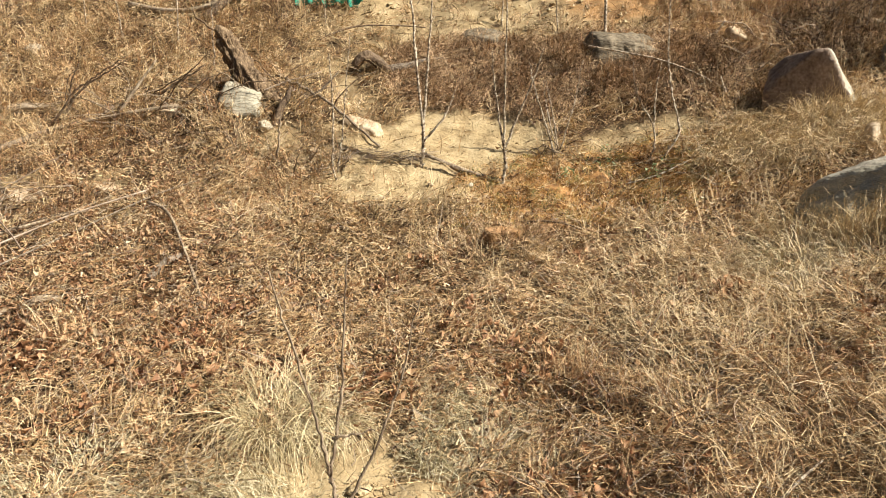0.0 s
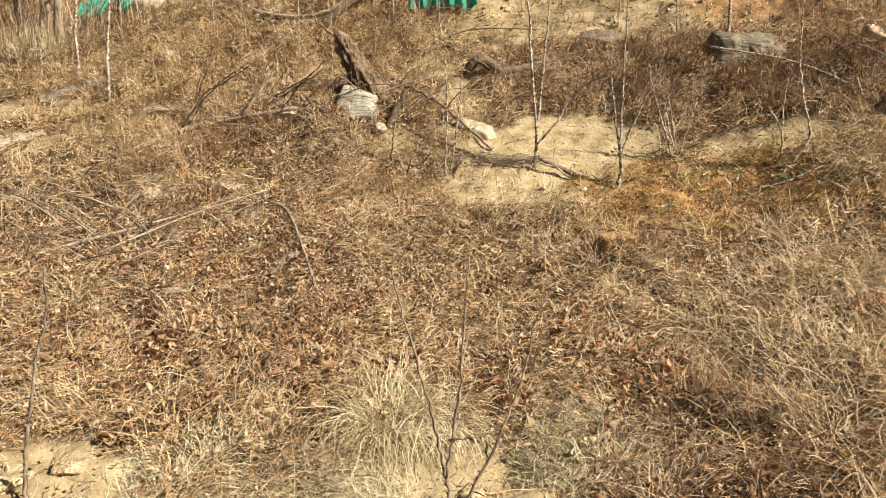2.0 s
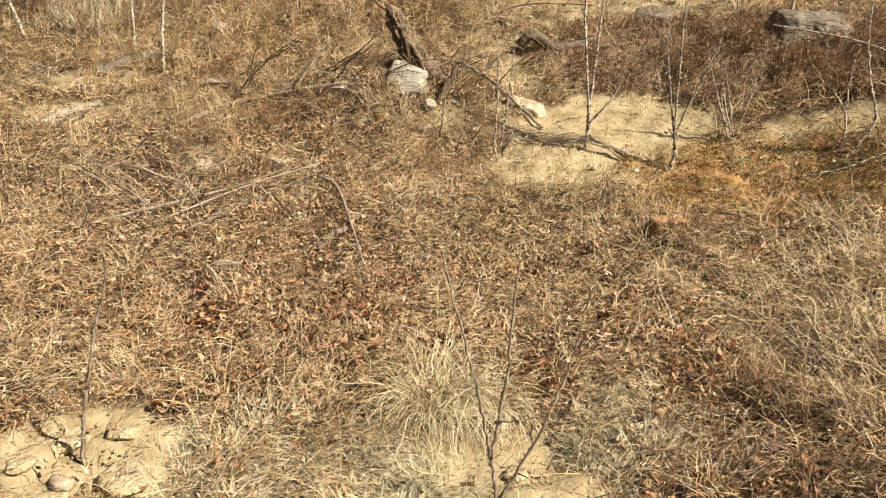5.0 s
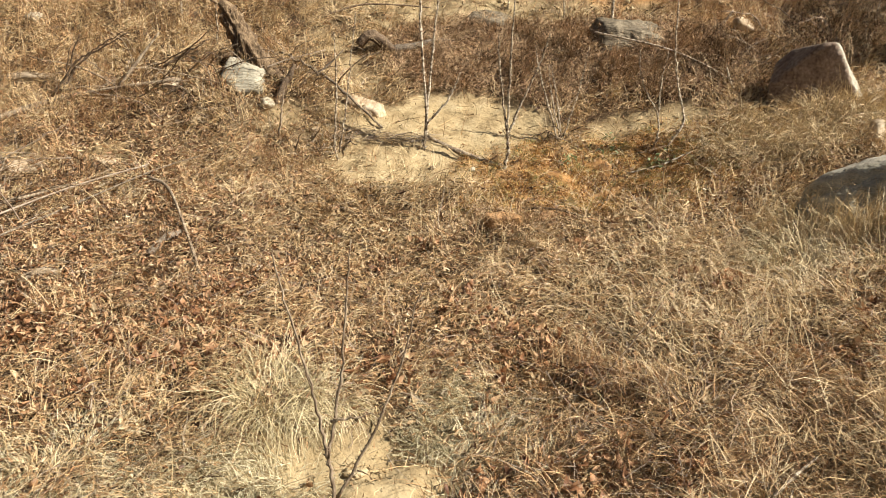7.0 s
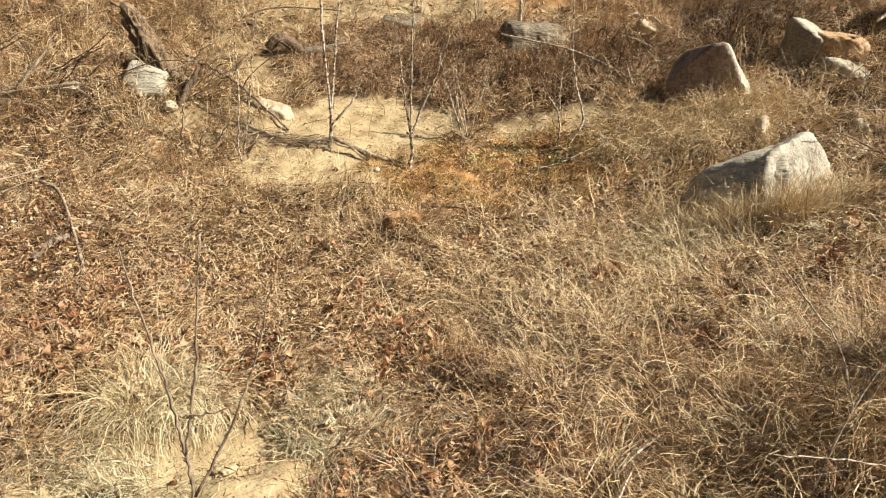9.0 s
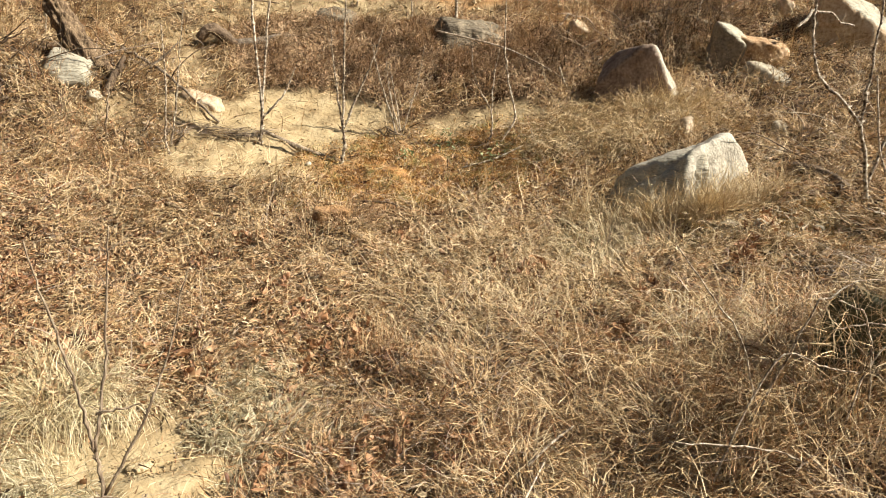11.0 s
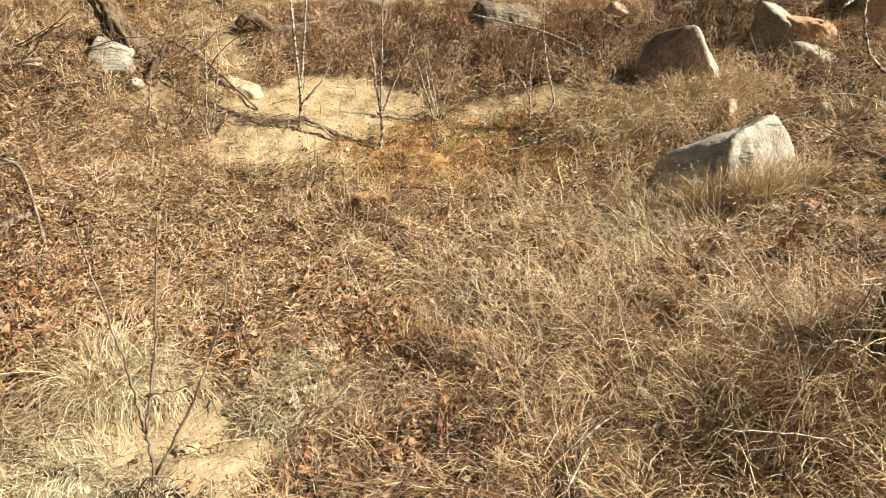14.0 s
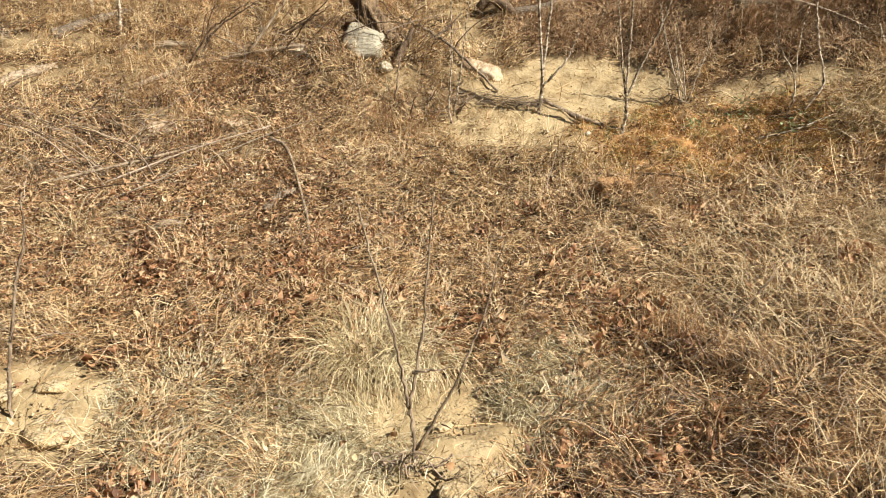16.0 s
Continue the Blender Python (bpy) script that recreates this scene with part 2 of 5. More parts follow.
def sand_at(x, y):
    x, y = np.asarray(x, float), np.asarray(y, float)
    s = blob(x, y, 0.06, 4.97, 0.76, 0.56, 0.18, 1)
    for cx, cy, rx, ry, k in ((-0.42, 4.66, 0.40, 0.25, 1.0), (-0.46, 2.08, 0.46, 0.36, 1.0), (-0.42, 1.72, 0.5, 0.3, 1.0), (-1.74, 1.92, 0.36, 0.26, 1.0), (-4.45, 5.45, 0.3, 0.14, 0.9), (-4.25, 5.36, 0.2, 0.12, 0.9), (-3.95, 5.0, 0.45, 0.16, 0.8), (-0.62, 5.05, 0.3, 0.25, 0.6), (1.35, 5.0, 0.5, 0.16, 0.85),
                              (-3.2, 5.1, 0.3, 0.12, 0.5), (-2.3, 6.7, 0.25, 0.12, 0.7), (-2.9, 6.6, 0.2, 0.1, 0.6), (-3.3, 5.3, 0.5, 0.12, 0.7), (-3.85, 5.55, 0.35, 0.14, 0.7), (-2.6, 5.15, 0.3, 0.12, 0.6), (-3.7, 5.05, 0.3, 0.15, 0.7), (-2.55, 4.5, 0.2, 0.1, 0.7), (-2.1, 4.55, 0.15, 0.1, 0.6), (-4.2, 6.0, 0.3, 0.12, 0.6), (-0.1, 1.45, 0.4, 0.2, 0.7), (2.22, 3.0, 0.42, 0.15, 0.7)):
        s = np.maximum(s, k * blob(x, y, cx, cy, rx, ry, 0.3, cx))
    s = np.maximum(s, 0.75 * blob(x, y, -0.75, 5.75, 0.55, 0.35, 0.4, 7) * np.clip(0.55 + 0.7 * wobble(x, y, 1.6, 5), 0, 1))
    s = np.maximum(s, 0.7 * blob(x, y, -0.95, 4.85, 0.4, 0.25, 0.4, 8) * np.clip(0.55 + 0.7 * wobble(x, y, 1.6, 6), 0, 1))
    bank = step(y, 6.05, 6.35) * (1 - step(y, 7.6, 9)) * step(x, -1.3, -0.5) * (1 - 0.45 * step(x, 1.5, 2.0)) * (1 - step(x, 2.7, 3.6))
    s = np.maximum(s, bank * np.clip(0.92 + 0.45 * wobble(x, y, 1.0, 5), 0, 1))
    return s


def rust_at(x, y):
    r = blob(x, y, 1.02, 4.47, 0.82, 0.47, 0.35, 3)
    r = np.maximum(r, blob(x, y, 0.3, 4.27, 0.2, 0.1, 0.3, 4))
    r = np.maximum(r, 0.8 * blob(x, y, 2.5, 2.95, 0.2, 0.16, 0.3, 6))
    r = np.maximum(r, 0.55 * blob(x, y, 2.3, 6.15, 0.7, 0.3, 0.4, 9))
    return np.maximum(r, 0.7 * blob(x, y, 1.6, 6.6, 0.5, 0.25, 0.3, 8))


def mound_at(x, y):
    m = np.maximum(blob(x, y, 0.30, 5.90, 0.80, 0.44, 0.12, 2), blob(x, y, 1.0, 5.74, 0.78, 0.42, 0.12, 3))
    return np.maximum(m, 0.8 * blob(x, y, 1.7, 5.52, 0.5, 0.32, 0.25, 4))


# ---- geometry builders ----
def finish(name, verts, faces, material, parent=None, label="", smooth=True):
    """One mesh object from vertex and face lists."""
    me = bpy.data.meshes.new(name)
    me.from_pydata([tuple(v) for v in verts], [], [tuple(f) for f in faces])
    me.materials.append(material)
    if smooth:
        me.polygons.foreach_set("use_smooth", [True] * len(me.polygons))
    me.update()
    ob = new(name, me)
    if parent:
        ob.parent = parent
    if label:
        ob["label"] = label
    return ob


def from_quads(name, verts, quads, material, smooth=True):
    """One mesh object from numpy arrays: (n, 3) vertices and (m, 4) faces."""
    me = bpy.data.meshes.new(name)
    me.vertices.add(len(verts))
    me.vertices.foreach_set("co", np.asarray(verts, np.float32).ravel())
    me.loops.add(quads.size)
    me.loops.foreach_set("vertex_index", quads.astype(np.int32).ravel())
    me.polygons.add(len(quads))
    me.polygons.foreach_set("loop_start", np.arange(0, quads.size, 4, dtype=np.int32))
    me.polygons.foreach_set("loop_total", np.full(len(quads), 4, np.int32))
    me.polygons.foreach_set("use_smooth", np.full(len(quads), smooth))
    me.materials.append(material)
    me.update(calc_edges=True)
    return new(name, me)


rng = np.random.default_rng(7)


def blades(roots, length, width, lift, droop, azimuth, segs=3, roll=0.6, taper=0.25):
    """Curved ribbons: each leaves its root at the angle lift and bends by droop along its length."""
    n = len(roots)
    pts = [np.asarray(roots, float)]
    el, az = lift.copy(), azimuth.copy()
    for k in range(segs):
        d = np.stack([np.cos(el) * np.cos(az), np.cos(el) * np.sin(az), np.sin(el)], -1)
        pts.append(pts[-1] + d * (length / segs)[:, None])
        el = el - droop / segs + rng.normal(0, 0.16, n)
        az = az + rng.normal(0, 0.3, n)
    side0 = np.stack([-np.sin(azimuth), np.cos(azimuth), np.zeros(n)], -1)
    tilt = rng.normal(0, roll, n)
    side = side0 * np.cos(tilt)[:, None] + np.array([0, 0, 1.0]) * np.sin(tilt)[:, None]
    rows = []
    for k, p in enumerate(pts):
        w = width * (1 - (1 - taper) * (k / segs) ** 1.5) * 0.5
        rows += [p - side * w[:, None], p + side * w[:, None]]
    verts = np.stack(rows, 1).reshape(-1, 3)
    base = np.arange(n)[:, None, None] * (2 * (segs + 1))
    q = np.array([[2 * k, 2 * k + 1, 2 * k + 3, 2 * k + 2] for k in range(segs)])[None]
    return verts, (base + q).reshape(-1, 4)


def keep_above(verts, quads_per, gap=0.002, per=8):
    """Lift ribbons so that none of their points lies under the ground."""
    z = height(verts[:, 0], verts[:, 1]) + gap
    verts[:, 2] = np.maximum(verts[:, 2], z)
    return verts


def scatter(n, x0, x1, y0, y1, weight):
    """n points at random in a rectangle, thinned by weight(x, y) between 0 and 1."""
    got = np.zeros((0, 2))
    while len(got) < n:
        p = np.stack([rng.uniform(x0, x1, n * 2), rng.uniform(y0, y1, n * 2)], -1)
        got = np.concatenate([got, p[rng.random(len(p)) < weight(p[:, 0], p[:, 1])]])
    return got[:n]


def on_ground(p, up=0.0):
    return np.stack([p[:, 0], p[:, 1], height(p[:, 0], p[:, 1]) + up], -1)


def grass_stuff(name, p, material, label, length, width, lift, droop, az=None, spread=math.pi, up=0.0, segs=3, roll=0.6):
    n = len(p)
    roots = on_ground(p, rng.uniform(0, 1, n) * up)
    ln = rng.uniform(*length, n) * rng.uniform(0.7, 1.1, n)
    a = math.pi * wobble(p[:, 0], p[:, 1], 1.1, 4) + rng.normal(0, 1.1, n) if az is None else az + rng.normal(0, spread, n)
    v, q = blades(roots, ln, rng.uniform(*width, n), rng.uniform(*lift, n), rng.uniform(*droop, n), a, segs, roll)
    v = keep_above(v, None, rng.uniform(0.001, 0.02))
    return tagged(from_quads(name, v, q, material), label, "grass", kind="stuff")


def leaf_arrays(p, size, up=0.02, tilt=0.5):
    """Curled dead leaves: lobed little sheets of 2 x 4 faces."""
    n = len(p)
    nu, nv = 5, 3
    u = np.linspace(0, 1, nu)
    half = np.array([0.06, 0.75, 1.0, 0.7, 0.05])
    c = np.zeros((n, nu, nv, 3))
    s = rng.uniform(*size, n)
    asp = rng.uniform(0.14, 0.36, n)
    curl, fold = rng.normal(0.8, 1.1, n), rng.normal(0.4, 0.7, n)
    for i in range(nu):
        lobes = rng.uniform(0.7, 1.15, n) * half[i]
        for j, side in enumerate((-1, 0, 1)):
            w = side * asp * lobes * s
            bendz = curl * ((u[i] - 0.5) ** 2) * s + fold * np.abs(side) * asp * lobes * s + rng.normal(0, 0.035, n) * s
            c[:, i, j] = np.stack([(u[i] - 0.5) * s * (1 - 0.12 * np.abs(curl)), w * np.cos(np.clip(fold, -1.2, 1.2)), bendz], -1)
    a, b, g = rng.uniform(-math.pi, math.pi, n), rng.normal(0, tilt, n), rng.normal(0, tilt, n)
    ca, sa, cb, sb, cg, sg = np.cos(a), np.sin(a), np.cos(b), np.sin(b), np.cos(g), np.sin(g)
    x, y, z = c[..., 0], c[..., 1], c[..., 2]
    e = lambda k: k[:, None, None]
    y, z = y * e(cg) - z * e(sg), y * e(sg) + z * e(cg)
    x, z = x * e(cb) + z * e(sb), -x * e(sb) + z * e(cb)
    x, y = x * e(ca) - y * e(sa), x * e(sa) + y * e(ca)
    root = on_ground(p, rng.uniform(0.004, up, n))
    v = np.stack([x + e(root[:, 0]), y + e(root[:, 1]), z + e(root[:, 2])], -1)
    low = (v[..., 2] - height(v[..., 0], v[..., 1])).min(axis=(1, 2))
    v[..., 2] += e(np.maximum(0.002 - low, 0))
    q = np.array([[i * nv + j, i * nv + j + 1, (i + 1) * nv + j + 1, (i + 1) * nv + j] for i in range(nu - 1) for j in range(nv - 1)])
    return v.reshape(-1, 3), (np.arange(n)[:, None, None] * (nu * nv) + q[None]).reshape(-1, 4)


def smooth_line(pts, per=5):
    """A smooth line through the given points."""
    P = [Vector(p) for p in pts]
    P = [P[0] * 2 - P[1]] + P + [P[-1] * 2 - P[-2]]
    out = []
    for k in range(1, len(P) - 2):
        a, b, c, d = P[k - 1:k + 3]
        for i in range(per):
            t = i / per
            out.append(0.5 * ((2 * b) + (c - a) * t + (2 * a - 5 * b + 4 * c - d) * t * t + (3 * b - a - 3 * c + d) * t ** 3))
    out.append(P[-2])
    return out


def tube(pts, r0, r1, sides=6, per=5, rough=0.12, seed=0, knobs=0.0, kink=0.0):
    """A tapering limb along a smooth line, uneven all round, with buds if knobs is set. Gives vertices and faces."""
    rnd = random.Random(seed)
    line = smooth_line(pts, per)
    if kink:
        line = [p + Vector((rnd.gauss(0, kink), rnd.gauss(0, kink), rnd.gauss(0, kink))) if 0 < k < len(line) - 1 else p for k, p in enumerate(line)]
    verts, faces, n = [], [], len(line)
    side = Vector((0.31, 0.93, 0.17))
    for k, p in enumerate(line):
        d = (line[min(k + 1, n - 1)] - line[max(k - 1, 0)]).normalized()
        side = (side - d * side.dot(d)).normalized()
        other = d.cross(side)
        r = r0 + (r1 - r0) * k / (n - 1)
        for j in range(sides):
            a = 2 * math.pi * j / sides
            q = r * (1 + rough * (rnd.uniform(-1, 1) if sides < 9 else 1.1 * noise.fractal(Vector((math.cos(a) * 4.2, math.sin(a) * 4.2, k * 0.07 + seed)), 0.7, 2.1, 5) + 0.9 * noise.noise(Vector((math.cos(a), math.sin(a), k * 0.16 + seed)))))
            verts.append(p + side * (math.cos(a) * q) + other * (math.sin(a) * q))
    for k in range(n - 1):
        for j in range(sides):
            a, b = k * sides + j, k * sides + (j + 1) % sides
            faces.append((a, b, b + sides, a + sides))
    faces.append(tuple(range(sides - 1, -1, -1)))
    faces.append(tuple((n - 1) * sides + j for j in range(sides)))
    if knobs:
        total = sum((line[k + 1] - line[k]).length for k in range(n - 1))
        for i in range(int(total / knobs)):
            k = rnd.randrange(1, n - 1)
            f = rnd.random()
            p = line[k].lerp(line[min(k + 1, n - 1)], f)
            r = r0 + (r1 - r0) * k / (n - 1)
            d = Vector((rnd.gauss(0, 1), rnd.gauss(0, 1), 0.3)).normalized()
            t = d.cross(Vector((0, 0, 1))).normalized() * r * 0.8
            up = Vector((0, 0, 1)) * r * 0.9
            o = len(verts)
            verts += [p + t, p + up, p - t, p - up, p + d * r * 2.6 + up]
            faces += [(o, o + 1, o + 4), (o + 1, o + 2, o + 4), (o + 2, o + 3, o + 4), (o + 3, o, o + 4)]
    return verts, faces


def thing(name, at, label, category, group=""):
    """An Empty at a thing's foot, to carry its parts."""
    ob = new(name)
    ob.empty_display_size = 0.05
    ob.location = at
    return tagged(ob, label, category, group)


def limb(name, parent, pts, r0, r1, material, label="", **kw):
    """A limb as a part; pts in the world."""
    o = Vector(parent.location)
    v, f = tube([Vector(p) - o for p in pts], r0, r1, **kw)
    return finish(name, v, f, material, parent, label)


def lay(pts, lift=0.0):
    """Points (x, y) or (x, y, above) to points on the ground."""
    return [(p[0], p[1], float(height(p[0], p[1])) + lift + (p[2] if len(p) > 2 else 0)) for p in pts]


def rock(name, at, size, cuts, material, label, seed=0, turn=(0, 0, 0), rough=0.05, sub=5, sink=0.25, group="", category="rock", fine=1.0):
    """A boulder: a ball cut flat by planes (normal, distance), then roughened. at: the middle of its foot on the ground; sink: the share under ground."""
    bm = bmesh.new()
    bmesh.ops.create_icosphere(bm, subdivisions=sub, radius=1)
    rnd = random.Random(seed)
    planes = [(Vector(n).normalized(), d) for n, d in cuts]
    for k in range(7):
        n = Vector((rnd.gauss(0, 1), rnd.gauss(0, 1), rnd.gauss(0, 0.8))).normalized()
        planes.append((n, rnd.uniform(0.8, 0.95)))
    off = Vector((seed * 3.7, seed * 1.3, seed * 2.1))
    S = Vector(size) * 0.5
    for v in bm.verts:
        d = v.co.normalized()
        r = 1.0
        for n, dist in planes:
            c = d.dot(n)
            if c > 1e-4:
                r = min(r, dist / c)
        p = d * r
        p = Vector((p.x * S.x, p.y * S.y, p.z * S.z))
        m = min(size)
        k = noise.fractal(p * (2.2 / m) + off, 0.9, 2.1, 6) * rough * m
        k += fine * 0.012 * noise.noise(p * 28 + off) * (0.5 + 0.5 * noise.noise(p * 7 + off))
        v.co = p + d * k
    rot = Euler([radians(a) for a in turn]).to_matrix()
    low = min((rot @ v.co).z for v in bm.verts)
    hgt = max((rot @ v.co).z for v in bm.verts) - low
    for v in bm.verts:
        v.co = rot @ v.co - Vector((0, 0, low + sink * hgt))
    me = bpy.data.meshes.new(name)
    bm.to_mesh(me)
    bm.free()
    me.polygons.foreach_set("use_smooth", [True] * len(me.polygons))
    me.materials.append(material)
    ob = new(name, me)
    ob.location = (at[0], at[1], float(height(at[0], at[1])))
    return tagged(ob, label, category, group)


def hewn(name, centre, faces, material, label, seed=0, rough=0.02, sub=5, category="boulder", reach=0.7, lit_faces=(), bright=None, wear=0.012):
    """A broken boulder: faces are (normal, a point of the face); between them the surface is rough and its edges worn.
    bright: paler stone on the listed sunlit faces, light put into their colour.
    """
    c = Vector(centre)
    planes = []
    for n, p in faces:
        n = Vector(n).normalized()
        planes.append((n, (Vector(p) - c).dot(n)))
    bm = bmesh.new()
    bmesh.ops.create_icosphere(bm, subdivisions=sub, radius=1)
    off = Vector((seed * 3.7, seed * 1.3, seed * 2.1))
    for v in bm.verts:
        d = v.co.normalized()
        cut = sorted([reach] + [dist / d.dot(n) for n, dist in planes if d.dot(n) > 1e-4])
        r = cut[0] - wear * math.exp(-(cut[1] - cut[0]) / 0.02) if len(cut) > 1 else cut[0]
        p = d * r
        k = rough * noise.fractal(p * 6 + off, 0.8, 2.1, 6) + 0.3 * rough * noise.noise(p * 30 + off) - 0.5 * rough * max(0, noise.noise(p * 11 + off * 2))
        v.co = p + d * k
    me = bpy.data.meshes.new(name)
    bm.to_mesh(me)
    bm.free()
    me.polygons.foreach_set("use_smooth", [True] * len(me.polygons))
    me.materials.append(material)
    if lit_faces:
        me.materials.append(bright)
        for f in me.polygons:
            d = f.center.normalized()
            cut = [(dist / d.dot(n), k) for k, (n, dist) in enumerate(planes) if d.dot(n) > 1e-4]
            f.material_index = int(bool(cut) and min(cut)[1] in lit_faces)
    ob = new(name, me)
    ob.location = c
    return tagged(ob, label, category)


def weld(ob, other):
    """Make the other mesh part of ob's one mesh."""
    bm = bmesh.new()
    bm.from_mesh(other.data)
    bmesh.ops.translate(bm, verts=bm.verts, vec=other.location - ob.location)
    bm.from_mesh(ob.data)
    bm.to_mesh(ob.data)
    bm.free()
    bpy.data.objects.remove(other)


# ---- ground ----
def ground():
    xs = np.concatenate([np.linspace(-600, -12, 24), np.linspace(-11, -5.2, 30), np.arange(-5, 5.5, 0.038), np.linspace(5.8, 11, 26), np.linspace(12, 600, 24)])
    ys = np.concatenate([np.linspace(-600, -5, 24), np.linspace(-4, 0.9, 30), np.arange(1.0, 8.2, 0.038), np.linspace(8.4, 14, 30), np.linspace(15, 60, 24), np.linspace(70, 900, 20)])
    X, Y = np.meshgrid(xs, ys)
    Z = height(X, Y)
    fine = np.clip(1 - np.maximum(np.abs(X) - 5, 0), 0, 1) * (1 - step(Y, 8, 9)) * step(Y, 0.5, 1.2)
    lumps = np.zeros(X.size)
    xf, yf = X.ravel(), Y.ravel()
    sel = np.nonzero(fine.ravel() > 0)[0]
    sandy, rusty = sand_at(xf, yf), rust_at(xf, yf)
    for k in sel:
        p = Vector((xf[k] * 6, yf[k] * 6, 0.3))
        lumps[k] = noise.fractal(p, 0.7, 2.2, 5) * (0.012 - 0.004 * sandy[k] + 0.04 * rusty[k] + (0.008 + 0.010 * sandy[k] if yf[k] < 2.7 else 0))
    Z = Z + lumps.reshape(X.shape) * fine - 0.004
    v = np.stack([xf, yf, Z.ravel()], -1)
    r, c = X.shape
    i = (np.arange(r - 1)[:, None] * c + np.arange(c - 1)[None]).ravel()
    ob = from_quads("ground", v, np.stack([i, i + 1, i + c + 1, i + c], -1), SOIL)
    for key, f in (("sand", sand_at), ("rust", rust_at)):
        a = ob.data.attributes.new(key, "FLOAT", "POINT")
        a.data.foreach_set("value", np.clip(f(xf, yf), 0, 1).astype(np.float32))
    return tagged(ob, "dry hillside of brown soil with bare ochre sand", "ground", kind="structure")


ground()

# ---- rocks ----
pale = hewn("boulder", (2.25, 3.50, 0.86), [((0.36, -0.90, 0.24), (2.06, 3.35, 0.95)), ((0.95, 0.1, 0.15), (2.515, 3.45, 0.93)), ((0.81, -0.05, 0.56), (2.455, 3.42, 1.02)), ((-0.36, 0.18, 0.92), (2.30, 3.42, 1.105)), ((-0.88, -0.45, 0.12), (2.05, 3.345, 0.93)), ((-0.72, -0.2, 0.66), (2.09, 3.37, 1.0)), ((0.25, -0.1, 0.96), (2.36, 3.42, 1.105)), ((0.7, -0.5, -0.5), (2.43, 3.40, 0.87)), ((0.1, 1, 0.3), (2.2, 3.68, 0.9)), ((0, 0, -1), (2.2, 3.5, 0.62))], PALESTONE, "large pale boulder with a bright broken face in dry grass", 3, 0.016, lit_faces=(0, 1, 2, 3, 6), bright=LITROCK)
weld(pale, hewn("boulder", (2.07, 3.56, 0.80), [((-0.50, 0.16, 0.85), (2.10, 3.42, 0.97)), ((-0.30, -0.88, 0.36), (2.0, 3.40, 0.90)), ((-0.9, -0.2, 0.3), (1.90, 3.50, 0.85)), ((1, 0, 0), (2.2, 3.5, 0.9)), ((0.1, 1, 0.3), (2.1, 3.70, 0.85)), ((0, 0, -1), (2.1, 3.5, 0.60))], PALESTONE, "low shaded part of the boulder", 4, 0.018, lit_faces=(9,), bright=LITROCK))
# Its lit edge also gets brighter stone, adding light to the colour.
hewn("boulder", (2.40, 4.90, 1.32), [((-0.48, -0.88, -0.02), (2.35, 4.76, 1.3)), ((0.72, -0.55, 0.42), (2.45, 4.70, 1.57)), ((-0.74, -0.05, 0.66), (2.345, 4.78, 1.555)), ((-0.05, 0.1, 1), (2.38, 4.8, 1.58)), ((0.2, 0.95, 0.2), (2.4, 5.1, 1.3)), ((-0.9, 0.4, 0.1), (2.14, 4.95, 1.2)), ((0.86, 0.05, 0.58), (2.48, 4.8, 1.58)), ((-0.85, -0.5, 0.1), (2.16, 4.8, 1.25)), ((0, 0, -1), (2.4, 4.92, 1.0))], BROWNROCK, "brown boulder with one shaded flat side and a pale lit edge", 5, 0.009, wear=0.003, lit_faces=(1,), bright=LITROCK)
# The sunlit top is coloured paler than the shaded front.
hewn("boulder", (3.17, 5.10, 1.55), [((0.42, -0.50, 0.76), (3.18, 4.99, 1.69)), ((-0.50, -0.85, -0.12), (3.12, 4.99, 1.62)), ((-0.92, 0.3, 0.1), (3.035, 5.05, 1.65)), ((-0.1, 0.1, 1), (3.13, 5.1, 1.775)), ((0.9, 0.1, 0.2), (3.34, 5.05, 1.60)), ((0.1, 1, 0.2), (3.2, 5.2, 1.6)), ((0.15, -0.90, -0.4), (3.22, 4.96, 1.54)), ((0, 0, -1), (3.2, 5.1, 1.30))], GREYROCK, "grey tan boulder with a slanting sunlit top in paler stone", 8, 0.018, lit_faces=(0,), bright=PALESTONE)
hewn("boulder", (3.42, 5.02, 1.50), [((0.12, -0.25, 0.95), (3.47, 4.95, 1.63)), ((-0.50, -0.85, 0.0), (3.34, 4.90, 1.5)), ((0.9, -0.4, 0.1), (3.57, 4.93, 1.55)), ((-0.9, -0.3, 0.1), (3.22, 4.95, 1.5)), ((0.05, -0.97, -0.22), (3.46, 4.87, 1.54)), ((0, 1, 0.2), (3.4, 5.2, 1.5)), ((0, 0, -1), (3.4, 5.0, 1.25))], ORANGEROCK, "orange stained boulder lying against a larger one", 11, 0.022)
hewn("stone", (3.40, 4.82, 1.34), [((0.08, -0.45, 0.89), (3.40, 4.78, 1.435)), ((-0.75, -0.6, 0.2), (3.28, 4.77, 1.37)), ((0.2, -0.95, 0.15), (3.40, 4.67, 1.35)), ((0.9, -0.3, 0.3), (3.52, 4.8, 1.37)), ((0, 1, 0.3), (3.4, 4.93, 1.36)), ((0, 0, -1), (3.4, 4.8, 1.2))], WHITEROCK, "pale flat stone among dry weeds", 13, 0.016, category="stone")
